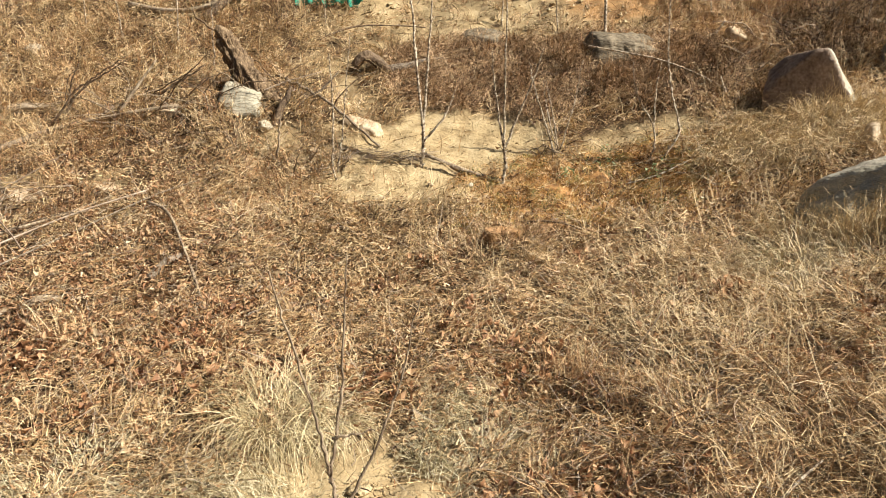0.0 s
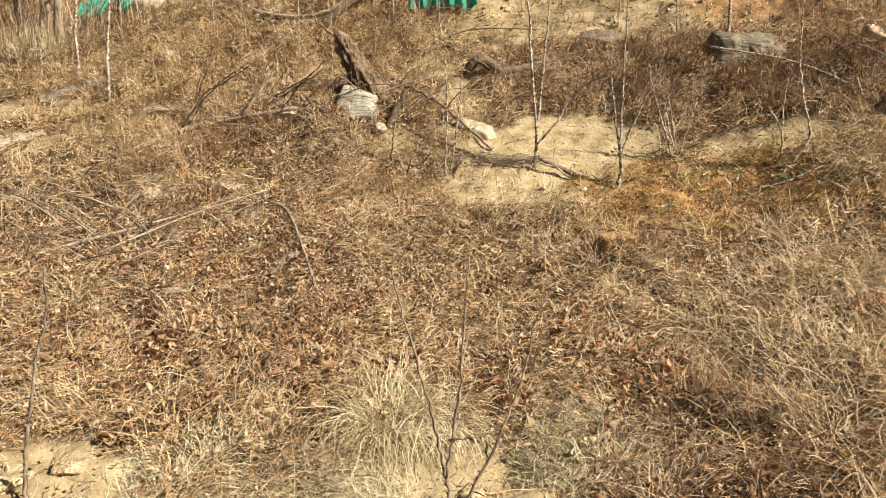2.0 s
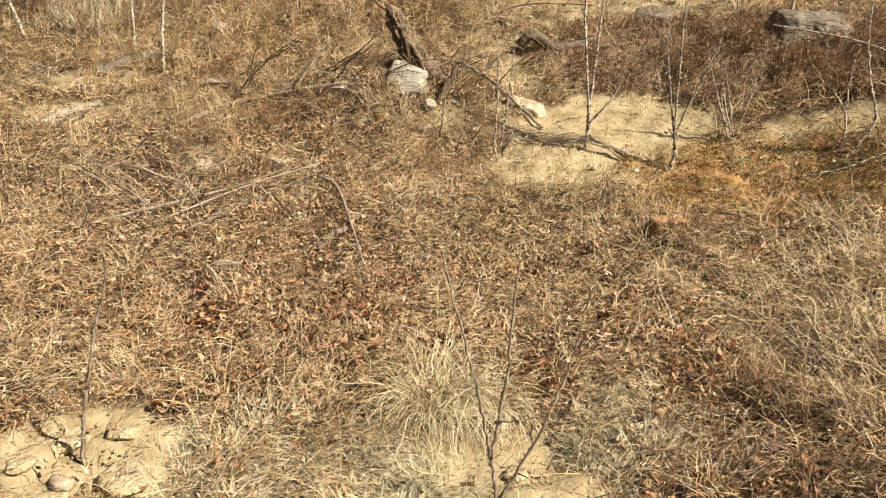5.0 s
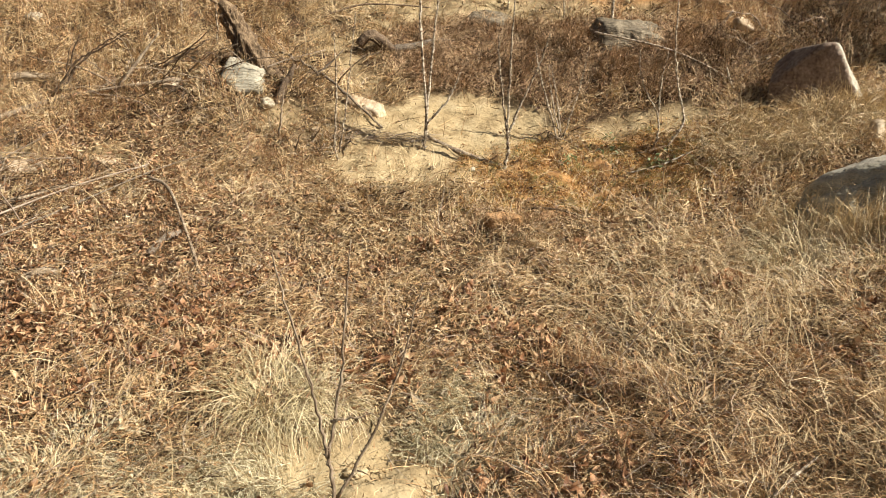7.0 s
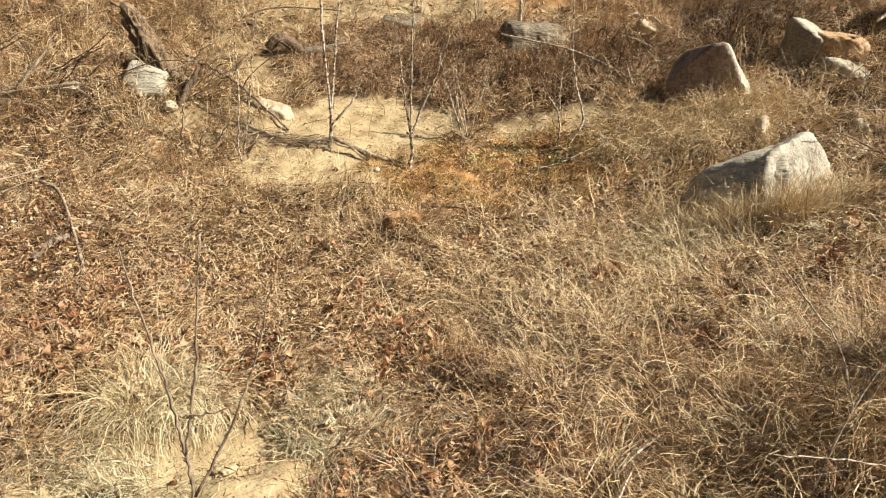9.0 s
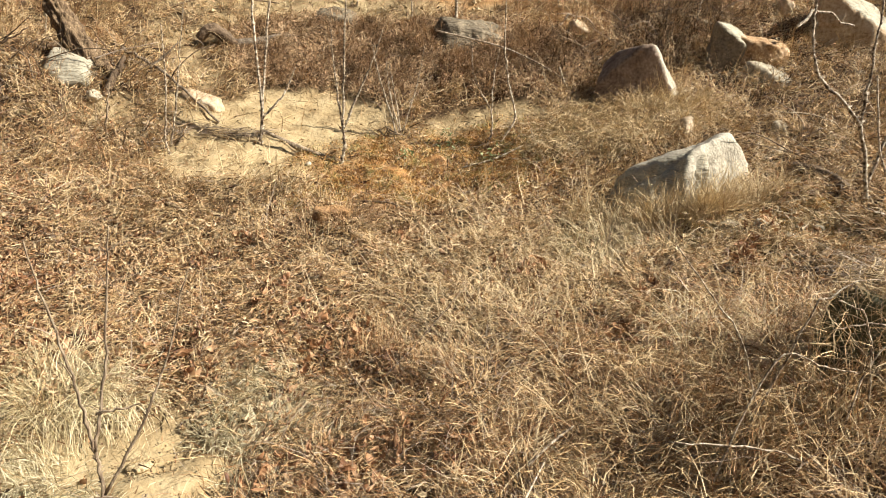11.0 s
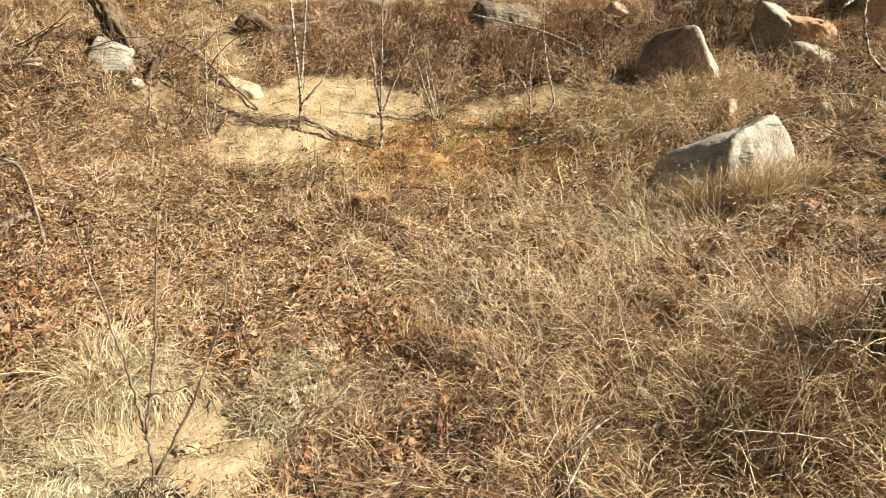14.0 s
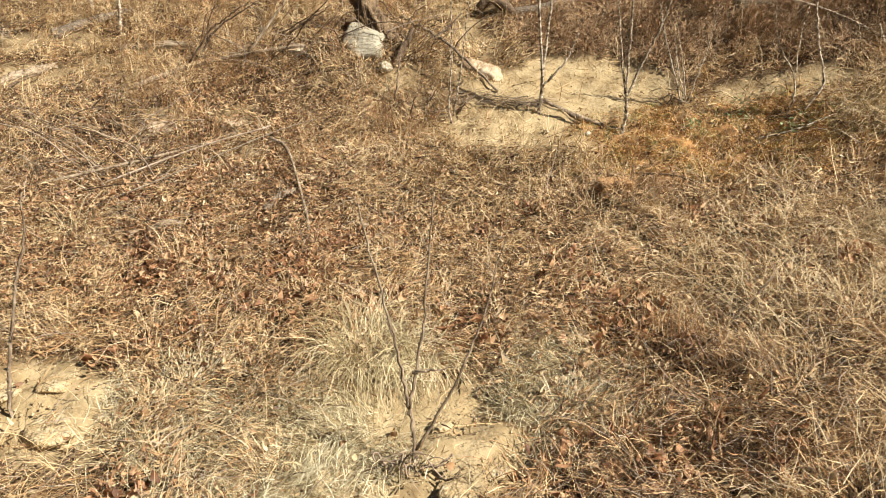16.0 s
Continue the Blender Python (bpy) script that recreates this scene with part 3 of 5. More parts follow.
# Both sun-facing sides are painted in the paler stone too.
hewn("boulder", (4.12, 5.12, 1.75), [((-0.50, -0.85, -0.12), (4.05, 4.97, 1.75)), ((0.36, -0.55, 0.75), (4.15, 4.95, 1.86)), ((0.93, -0.2, 0.25), (4.46, 5.0, 1.85)), ((-0.93, 0.35, 0.1), (3.86, 5.06, 1.82)), ((-0.2, 0, 0.97), (3.95, 5.1, 2.05)), ((0.1, 1, 0.2), (4.1, 5.36, 1.8)), ((0.1, -0.95, -0.2), (4.25, 4.90, 1.7)), ((0, 0, -1), (4.1, 5.1, 1.3))], TANROCK, "big tan boulder with a shaded front on the bank", 17, 0.02, lit_faces=(1, 2), bright=PALESTONE)
rock("stone", (3.26, 5.60), (0.14, 0.12, 0.10), [((0, -0.4, 0.9), 0.6)], WHITEROCK, "small whitish stone under dry branches", 18, (0, 0, 40), 0.05, 4, 0.15, category="stone")
rock("stone", (3.85, 5.5), (0.18, 0.14, 0.16), [((0, -0.4, 0.9), 0.6)], TANROCK, "small tan stone in rusty weeds on the bank", 19, (0, 0, 80), 0.05, 4, 0.15, category="stone")
hewn("stone", (1.42, 5.78, 1.60), [((0.06, -0.35, 0.93), (1.30, 5.68, 1.715)), ((-0.95, -0.25, 0.2), (1.18, 5.7, 1.70)), ((-0.1, -0.95, 0.35), (1.35, 5.64, 1.66)), ((0.36, -0.40, 0.84), (1.52, 5.65, 1.685)), ((0.9, 0.1, 0.3), (1.76, 5.65, 1.60)), ((0.1, 0.9, 0.4), (1.4, 5.90, 1.69)), ((-0.5, -0.5, 0.7), (1.22, 5.66, 1.70)), ((0, 0, -1), (1.4, 5.7, 1.40))], DARKSTONE, "flat grey stone half buried in the brush mound", 21, 0.022, 5, "stone")
rock("stone", (0.37, 6.34), (0.38, 0.32, 0.24), [((0.1, -0.5, 0.85), 0.6)], DARKSTONE, "grey rounded stone at the foot of the sandy bank", 23, (0, 0, 0), 0.06, 5, 0.58, category="stone")
hewn("stone", (-1.39, 5.18, 1.31), [((-0.08, -0.82, 0.56), (-1.38, 5.07, 1.34)), ((0.22, -0.2, 0.95), (-1.44, 5.1, 1.432)), ((-0.9, -0.1, 0.35), (-1.52, 5.1, 1.38)), ((0.95, -0.2, 0.1), (-1.25, 5.08, 1.30)), ((-0.7, -0.3, -0.6), (-1.49, 5.08, 1.29)), ((0.2, -0.55, -0.8), (-1.36, 5.0, 1.235)), ((0.6, -0.5, 0.6), (-1.30, 5.08, 1.37)), ((0, 1, 0.2), (-1.36, 5.34, 1.3)), ((0, 0, -1), (-1.36, 5.2, 1.12))], PALESTONE, "whitish layered stone under a leaning stump", 27, 0.008, 5, "stone")
rock("stone", (-1.20, 4.98), (0.09, 0.08, 0.08), [((0.2, -0.7, 0.6), 0.6)], WHITEROCK, "small whitish stone beside a strip of bark", 29, (0, 0, 20), 0.05, 4, 0.2, category="stone")
rock("stone", (-0.57, 5.21), (0.34, 0.18, 0.16), [((0.1, -0.6, 0.75), 0.55), ((0.9, -0.2, 0.2), 0.75), ((-0.2, -0.9, 0.2), 0.6)], TANROCK, "long pale stone at the edge of bare sand", 31, (0, 12, -10), 0.05, 4, 0.42, category="stone")
hewn("stone", (2.485, 4.26, 1.10), [((0.5, -0.84, 0.2), (2.49, 4.20, 1.12)), ((-0.9, -0.3, 0.2), (2.445, 4.22, 1.13)), ((0.9, 0.1, 0.3), (2.53, 4.24, 1.12)), ((-0.4, 0, 0.9), (2.49, 4.23, 1.135)), ((0, 1, 0), (2.48, 4.32, 1.1)), ((0, 0, -1), (2.48, 4.25, 0.98))], TANROCK, "small pale upright stone in matted grass", 33, 0.012, 4, "stone")
rock("stone", (2.27, 5.78), (0.18, 0.13, 0.13), [((0.2, -0.6, 0.75), 0.6)], TANROCK, "small pale stone on the slope", 35, (0, 20, 0), 0.05, 4, 0.2, category="stone")
rock("boulder", (1.93, 1.72), (0.36, 0.32, 0.44), [((-0.6, -0.78, -0.12), 0.5), ((0.15, -0.1, 1), 0.7), ((0.7, -0.6, 0.2), 0.7)], MOSSROCK, "dark grey lichen covered rock among long stalks", 37, (0, 0, 0), 0.07, 5, 0.22, category="boulder")
rock("stone", (-2.52, 4.36), (0.22, 0.16, 0.12), [((0.1, -0.6, 0.75), 0.55)], TANROCK, "pale stone half hidden in dry twigs", 39, (0, 0, 20), 0.05, 4, 0.45, category="stone")
rock("stone", (-2.08, 4.45), (0.17, 0.14, 0.10), [((0.1, -0.5, 0.8), 0.6)], TANROCK, "tan stone sunk in the slope", 41, (0, 0, 50), 0.05, 4, 0.5, category="stone")
rock("stone", (-4.0, 7.45), (0.34, 0.22, 0.24), [((0.2, -0.6, 0.7), 0.6)], WHITEROCK, "whitish stone near green netting", 43, (0, 0, 0), 0.05, 4, 0.2, category="stone")
rock("stone", (-1.86, 5.22), (0.22, 0.16, 0.14), [((0.1, -0.6, 0.7), 0.6)], TANROCK, "tan stone in the brushwood", 45, (0, 0, 30), 0.05, 4, 0.6, category="stone")
for k, (x, y, s) in enumerate(((2.17, 3.06, 0.07), (2.25, 3.1, 0.06), (2.29, 2.93, 0.05), (2.33, 2.85, 0.06), (2.40, 2.80, 0.06), (2.12, 3.0, 0.05), (-1.52, 5.55, 0.07), (-1.0, 4.72, 0.04), (-0.88, 4.95, 0.05), (-1.9, 3.9, 0.06), (-1.3, 4.35, 0.05), (-1.8, 1.8, 0.07), (-3.35, 6.4, 0.12), (0.15, 4.6, 0.04), (-0.1, 4.62, 0.035), (2.9, 3.9, 0.08), (3.1, 4.2, 0.1), (-2.05, 3.15, 0.05))):
    rock("pebble", (x, y), (s * 1.5, s, s * 0.8), [((0.1, -0.6, 0.75), 0.6)], (WHITEROCK, TANROCK)[k % 3 == 2], "small pale angular pebble on the soil", 60 + k, (0, 0, k * 47), 0.06, 3, 0.2, "pebbles on the slope", "pebble", 0.3)

# ---- stump, logs, branches ----
stump = thing("tree_stump", (-1.33, 5.30, float(height(-1.33, 5.30))), "leaning dark weathered tree stump over a pale stone", "tree stump")
limb("trunk", stump, [(-1.24, 5.24, 1.31), (-1.33, 5.27, 1.45), (-1.43, 5.35, 1.60), (-1.50, 5.38, 1.72), (-1.525, 5.39, 1.80)], 0.096, 0.056, STUMPBARK, sides=44, per=16, rough=0.36, seed=4)
limb("broken_top", stump, [(-1.50, 5.37, 1.76), (-1.55, 5.37, 1.81), (-1.575, 5.37, 1.815)], 0.05, 0.03, STUMPBARK, sides=12, per=4, rough=0.25, seed=5)
limb("root", stump, [(-1.26, 5.30, 1.40), (-1.19, 5.24, 1.36), (-1.10, 5.2, 1.27)], 0.055, 0.02, STUMPBARK, sides=10, rough=0.2, seed=6)
limb("root", stump, [(-1.34, 5.32, 1.42), (-1.46, 5.26, 1.47), (-1.54, 5.24, 1.46)], 0.05, 0.015, STUMPBARK, sides=10, rough=0.25, seed=7)
limb("twig", stump, [(-1.55, 5.36, 1.80), (-1.64, 5.33, 1.86), (-1.75, 5.3, 1.98)], 0.010, 0.005, STUMPBARK, sides=6, rough=0.2, seed=8, kink=0.006)

bark = thing("bark_strip", lay([(-1.14, 5.06)])[0], "dark curled strip of bark beside stones", "bark")
limb("strip", bark, [(-1.17, 5.04, 1.13), (-1.12, 5.07, 1.24), (-1.06, 5.12, 1.36), (-1.04, 5.15, 1.42)], 0.032, 0.014, DARKBARK, sides=7, rough=0.35, seed=8)

root = thing("dead_root", lay([(-0.5, 5.85)])[0], "gnarled grey dead root at the foot of the bank", "root")
limb("crown", root, [(-0.66, 5.84, 1.56), (-0.58, 5.84, 1.64), (-0.50, 5.86, 1.60), (-0.40, 5.86, 1.52)], 0.036, 0.05, DARKBARK, sides=14, rough=0.45, seed=9)
limb("arm", root, [(-0.42, 5.86, 1.53), (-0.25, 5.9, 1.55), (-0.08, 5.98, 1.60), (0.1, 6.04, 1.60)], 0.036, 0.014, GREYWOOD, sides=9, rough=0.25, seed=10)


def log(name, pts, r0, r1, material, label, category="log", seed=0, rough=0.12, sides=12, kink=0.0, knobs=0.0, twigs=()):
    """A log or branch on the ground: its stem and its side branches."""
    ob = thing(name, pts[0], label, category)
    limb("stem", ob, pts, r0, r1, material, sides=sides + (10 if r0 > 0.03 else 0), per=14 if r0 > 0.03 else 6, rough=rough * (1.8 if r0 > 0.03 else 1), seed=seed, kink=kink, knobs=knobs)
    for k, t in enumerate(twigs):
        limb("side_branch", ob, t, r1 * 1.1, r1 * 0.4, material, sides=6, per=4, rough=0.15, seed=seed + 50 + k, kink=kink)
    return ob


log("fallen_log", lay([(-4.05, 5.56, 0.01), (-3.88, 5.72, 0.035), (-3.7, 5.95, 0.03), (-3.45, 6.12, 0.0)]), 0.046, 0.024, GREYWOOD, "grey fallen log lying on the slope", seed=21, rough=0.16)
log("fallen_log", lay([(-3.42, 5.47, 0.0), (-3.05, 5.46, 0.015), (-2.78, 5.48, 0.0)]), 0.036, 0.03, DRYWOOD, "short weathered pale log in dry grass", seed=22, rough=0.16)
log("fallen_log", lay([(-4.12, 4.86, -0.03), (-3.94, 5.02, 0.0), (-3.8, 5.2, -0.015)]), 0.05, 0.03, DRYWOOD, "split pale log lying in sand", seed=23, rough=0.34)
log("fallen_branch", lay([(-3.9, 4.6, 0.04), (-3.86, 4.8, 0.08), (-3.78, 5.02, 0.06)]), 0.014, 0.007, DARKBARK, "dark stick beside a split log", "branch", 48)
log("fallen_branch", [(-2.62, 5.0, 1.20), (-2.47, 5.0, 1.39), (-2.35, 5.0, 1.48), (-2.24, 5.0, 1.55), (-2.11, 5.0, 1.62)], 0.008, 0.003, DARKBARK, "dark forked dead branch standing out of the brushwood", "branch", 49, kink=0.004, twigs=([(-2.51, 5.0, 1.36), (-2.47, 5.0, 1.5), (-2.41, 5.0, 1.56), (-2.35, 5.0, 1.59)],))
log("fallen_branch", [(-1.9, 5.1, 1.40), (-1.78, 5.1, 1.47), (-1.69, 5.1, 1.52), (-1.59, 5.1, 1.58)], 0.009, 0.004, DARKBARK, "dark thin dead branch leaning near the stump", "branch", 50, kink=0.004)
log("fallen_branch", lay([(-2.75, 7.0, 0.06), (-2.35, 6.72, 0.06), (-2.0, 6.62, 0.07), (-1.7, 6.7, 0.12), (-1.35, 6.9, 0.16)]), 0.029, 0.014, DRYWOOD, "long bleached branch on the bank", "branch", 24)
log("fallen_log", lay([(-1.95, 6.5, 0.05), (-1.75, 6.62, 0.12), (-1.55, 6.78, 0.12), (-1.3, 7.0, 0.10)]), 0.036, 0.03, DARKBARK, "dark log leaning on the bank", seed=25)
log("fallen_branch", lay([(-1.2, 5.5, 0.05), (-1.0, 5.4, 0.09), (-0.72, 5.22, 0.06), (-0.44, 5.03, 0.01)]), 0.011, 0.008, GREYWOOD, "brown branch reaching down to the bare sand", "branch", 26, kink=0.006, twigs=(lay([(-0.9, 5.25, 0.1), (-0.8, 5.3, 0.2), (-0.72, 5.32, 0.3)]),))
log("fallen_branch", lay([(-0.14, 4.94, 0.0), (0.05, 4.84, 0.006), (0.2, 4.74, 0.006), (0.36, 4.65, 0.0)]), 0.014, 0.024, BARK, "brown half buried branch lying on bare sand", "branch", 27, rough=0.25)
log("pole", [(1.09, 5.56, 1.665), (1.34, 5.48, 1.61), (1.57, 5.42, 1.555), (1.8, 5.31, 1.455), (2.0, 5.2, 1.335)], 0.0068, 0.0055, PALEBARK, "long thin pale pole across the brush mound", "pole", 30, sides=7, rough=0.05)
log("dead_wood", lay([(-1.5, 3.46, 0.03), (-1.45, 3.58, 0.05), (-1.41, 3.7, 0.04)]), 0.022, 0.016, GREYWOOD, "short grey piece of broken wood in leaf litter", "dead wood", 31, rough=0.25)
log("dead_wood", lay([(-1.98, 3.17, 0.02), (-1.9, 3.2, 0.03), (-1.82, 3.24, 0.02)]), 0.02, 0.016, DRYWOOD, "small pale piece of broken wood in leaf litter", "dead wood", 32, rough=0.25)
log("fallen_branch", lay([(-1.73, 4.18, 0.04), (-1.55, 3.98, 0.07), (-1.36, 3.64, 0.06), (-1.24, 3.38, 0.05), (-1.21, 3.22, 0.02)]), 0.010, 0.007, BARK, "bent grey branch lying in leaf litter", "branch", 33, rough=0.2)
log("fallen_branch", lay([(-2.35, 3.35, 0.05), (-2.05, 3.72, 0.08), (-1.72, 4.18, 0.07), (-1.5, 4.5, 0.05)]), 0.0055, 0.003, GREYWOOD, "long thin grey branch on dry grass", "branch", 34)
log("fallen_branch", lay([(-2.5, 3.6, 0.05), (-2.1, 4.0, 0.08), (-1.75, 4.22, 0.08)]), 0.006, 0.004, TWIG, "long thin grey branch on dry grass", "branch", 35)
log("fallen_branch", lay([(-2.9, 3.5, 0.03), (-2.55, 3.75, 0.07), (-2.2, 4.1, 0.06), (-2.0, 4.35, 0.04)]), 0.010, 0.006, BARK, "grey branch lying in dry brush", "branch", 36)
log("fallen_log", lay([(2.78, 3.55, 0.02), (2.79, 3.3, 0.035), (2.77, 3.05, 0.03)]), 0.032, 0.03, DARKBARK, "dark short log beside thin saplings", seed=37)
log("fallen_branch", lay([(0.42, 4.2, 0.03), (0.62, 4.08, 0.05), (0.85, 3.92, 0.04), (1.05, 3.83, 0.04)]), 0.007, 0.005, DARKBARK, "thin dark branch on rusty moss", "branch", 38)
log("fallen_branch", lay([(0.4, 4.22, 0.02), (0.55, 4.08, 0.04), (0.75, 3.95, 0.03)]), 0.006, 0.004, DARKBARK, "thin dark twig on rusty moss", "branch", 39)
log("fallen_branch", lay([(1.12, 4.52, 0.02), (1.3, 4.46, 0.04), (1.5, 4.5, 0.03)]), 0.006, 0.004, PALEBARK, "thin pale stick on the moss", "branch", 40)
log("fallen_branch", lay([(0.82, 1.71, 0.10), (0.91, 1.76, 0.13), (0.99, 1.81, 0.12)]), 0.005, 0.003, PALEBARK, "bleached thin stick on matted grass", "branch", 41)
log("fallen_branch", lay([(0.70, 1.50, 0.08), (0.80, 1.6, 0.13), (0.88, 1.72, 0.10)]), 0.004, 0.0025, PALEBARK, "bleached thin stick on matted grass", "branch", 51)
log("fallen_branch", lay([(0.45, 2.4, 0.06), (0.62, 2.55, 0.10), (0.8, 2.72, 0.14)]), 0.004, 0.003, DARKBARK, "thin dark stick in dry grass", "branch", 42)
log("fallen_branch", lay([(-3.0, 4.75, 0.03), (-2.65, 5.0, 0.06), (-2.2, 5.05, 0.08), (-1.8, 5.12, 0.06)]), 0.02, 0.012, BARK, "grey dead branch on the slope", "branch", 43, twigs=(lay([(-2.2, 5.05, 0.08), (-2.05, 5.15, 0.25), (-1.95, 5.2, 0.35)]),))
log("fallen_branch", lay([(2.02, 5.2, 0.0), (1.98, 5.2, 0.08), (1.95, 5.2, 0.16)]), 0.007, 0.006, PALEBARK, "short bleached stick standing in the brush", "branch", 44)
log("fallen_branch", lay([(2.09, 5.8, 0.0), (2.14, 5.8, 0.07), (2.19, 5.8, 0.15)]), 0.010, 0.008, PALEBARK, "bleached stick poking from the bank", "branch", 45)
log("fallen_branch", lay([(-1.0, 6.25, 0.03), (-0.7, 6.35, 0.08), (-0.35, 6.45, 0.08), (-0.1, 6.5, 0.06)]), 0.009, 0.005, DARKBARK, "thin dark branch along the sandy bank", "branch", 46)
log("fallen_branch", lay([(3.55, 4.85, 0.30), (3.75, 4.9, 0.33), (4.0, 4.85, 0.25)]), 0.012, 0.007, PALEBARK, "pale crooked branch in the weeds", "branch", 47, kink=0.01)



def brushwood(x, y, rx, ry, n, length, label, seed):
    """A loose heap of dead branches, each a part of its own."""
    rnd = random.Random(seed)
    ob = thing("brushwood", lay([(x, y)])[0], label, "brushwood")
    for k in range(n):
        a, d = rnd.uniform(0, 6.28), math.sqrt(rnd.random())
        px, py = x + math.cos(a) * d * rx, y + math.sin(a) * d * ry
        az, ln, el = rnd.uniform(0, 6.28), rnd.uniform(*length), rnd.uniform(0.05, 0.75)
        p = Vector(lay([(px, py, 0.01)])[0])
        q = p + Vector((math.cos(az) * math.cos(el), math.sin(az) * math.cos(el) * 0.6, math.sin(el) * 0.8)) * ln
        m = p.lerp(q, 0.5) + Vector((rnd.gauss(0, 0.04), rnd.gauss(0, 0.04), rnd.uniform(0.0, 0.07)))
        for e in (m, q):
            e.z = max(e.z, float(height(e.x, e.y)) + 0.02)
        r = rnd.uniform(0.0025, 0.006)
        limb("branch", ob, [p, m, q], r, r * 0.4, rnd.choice((BARK, TWIG, DRYWOOD, DARKBARK)), sides=5, per=4, rough=0.15, seed=seed * 100 + k, kink=0.004)
    return ob


brushwood(-1.95, 5.1, 0.55, 0.25, 42, (0.3, 0.75), "tangled heap of thin dead branches on the slope", 1)
brushwood(-2.75, 3.75, 0.5, 0.4, 34, (0.3, 0.8), "loose heap of grey dead twigs in dry grass", 2)
brushwood(-1.05, 5.3, 0.35, 0.2, 24, (0.25, 0.6), "tangled thin dead branches around a stump", 3)
brushwood(3.1, 5.72, 0.4, 0.2, 36, (0.25, 0.6), "dark tangle of dead branches above tan boulders", 4)
brushwood(-0.85, 4.8, 0.22, 0.1, 16, (0.12, 0.3), "small heap of dark twigs at the edge of bare sand", 5)
brushwood(2.3, 5.6, 0.4, 0.25, 24, (0.2, 0.55), "dark tangle of dead stems beside the brush mound", 6)
brushwood(0.72, 4.93, 0.1, 0.05, 12, (0.08, 0.18), "dark little clump of broken twigs on sand", 7)
brushwood(-4.6, 5.5, 0.35, 0.2, 30, (0.2, 0.55), "dark tangled dead shrub beside ochre sand", 9)
brushwood(-4.9, 7.1, 0.5, 0.4, 40, (0.4, 1.0), "thicket of bare shrub stems under young trees", 10)
brushwood(-2.9, 4.3, 0.4, 0.25, 24, (0.25, 0.6), "flattened heap of grey dead twigs in dry grass", 11)
brushwood(-0.42, 1.9, 0.1, 0.05, 14, (0.06, 0.16), "small clump of grey twigs round the foot of a sapling", 12)
brushwood(3.3, 3.6, 0.6, 0.5, 26, (0.25, 0.7), "loose dead branches below saplings", 8)

# ---- saplings ----
def sapling(label, stems, r, material=SAPBARK, tips=0.35, lean=0.0, knobs=0.012, seed=0, group="bare saplings on the slope"):
    """A bare sapling: a stem and its branches; the first line is the main stem."""
    foot = stems[0][0]
    z0 = float(height(foot[0], foot[1]))
    ob = thing("sapling", (foot[0], foot[1], z0), label, "sapling", group)
    rnd = random.Random(seed)
    for k, line in enumerate(stems):
        pts = [(x, y + lean * (z - foot[2]), z) for x, y, z in line]
        if k == 0:
            pts[0] = (pts[0][0], pts[0][1], z0 - 0.04)
        a = r if k == 0 else r * 0.75
        limb("stem" if k == 0 else "branch", ob, pts, a, a * tips, material, sides=7, per=7, rough=0.14, seed=seed * 10 + k, knobs=knobs, kink=0.0025)
        for j in range(2 if k < 2 else 1):
            i = rnd.randrange(1, len(pts))
            p = Vector(pts[i - 1]).lerp(Vector(pts[i]), rnd.random())
            q = p + Vector((rnd.uniform(-0.05, 0.05), rnd.uniform(-0.05, 0.03), rnd.uniform(0.03, 0.08)))
            limb("twig", ob, [p, p.lerp(q, 0.5) + Vector((0, 0, 0.004)), q], a * 0.3, a * 0.15, material, sides=5, per=3, seed=seed + j)
    return ob


Y = 4.75
sapling("bare grey sapling with two thin stems at the sand's edge", [[(-0.70, Y, 0.83), (-0.73, Y, 0.93), (-0.71, Y, 1.32), (-0.72, Y, 1.62)], [(-0.70, Y, 0.87), (-0.65, Y, 1.18), (-0.62, Y, 1.43), (-0.58, Y, 1.74)]], 0.008, seed=1)
Y = 4.81
sapling("tall bare sapling forking low on bare sand", [[(-0.16, Y, 0.89), (-0.14, Y, 1.11), (-0.17, Y, 1.52), (-0.19, Y, 1.94), (-0.20, Y, 2.24)], [(-0.14, Y, 1.09), (-0.10, Y, 1.52), (-0.06, Y, 1.93), (-0.03, Y, 2.27)], [(-0.14, Y, 1.05), (-0.02, Y, 1.18), (0.03, Y, 1.27), (0.08, Y, 1.38)]], 0.0115, PALEBARK, seed=2)
Y = 4.65
sapling("bare knobbly sapling with three stems on bare sand", [[(0.36, Y, 0.80), (0.38, Y, 0.91), (0.37, Y, 1.03), (0.38, Y, 1.37), (0.39, Y, 1.67), (0.40, Y, 2.04)], [(0.37, Y, 1.02), (0.33, Y, 1.27), (0.30, Y, 1.61)], [(0.375, Y, 1.01), (0.47, Y, 1.23), (0.56, Y, 1.44), (0.62, Y, 1.62)]], 0.0105, seed=3)
Y = 4.95
sapling("low clump of pale bare shoots", [[(0.76, Y, 0.95), (0.62, Y, 1.34), (0.57, Y, 1.55)], [(0.76, Y, 0.96), (0.69, Y, 1.25), (0.67, Y, 1.43)], [(0.77, Y, 0.96), (0.73, Y, 1.21), (0.68, Y, 1.43)], [(0.78, Y, 0.96), (0.87, Y, 1.25), (0.93, Y, 1.55)]], 0.0068, PALEBARK, seed=4)
Y = 4.75
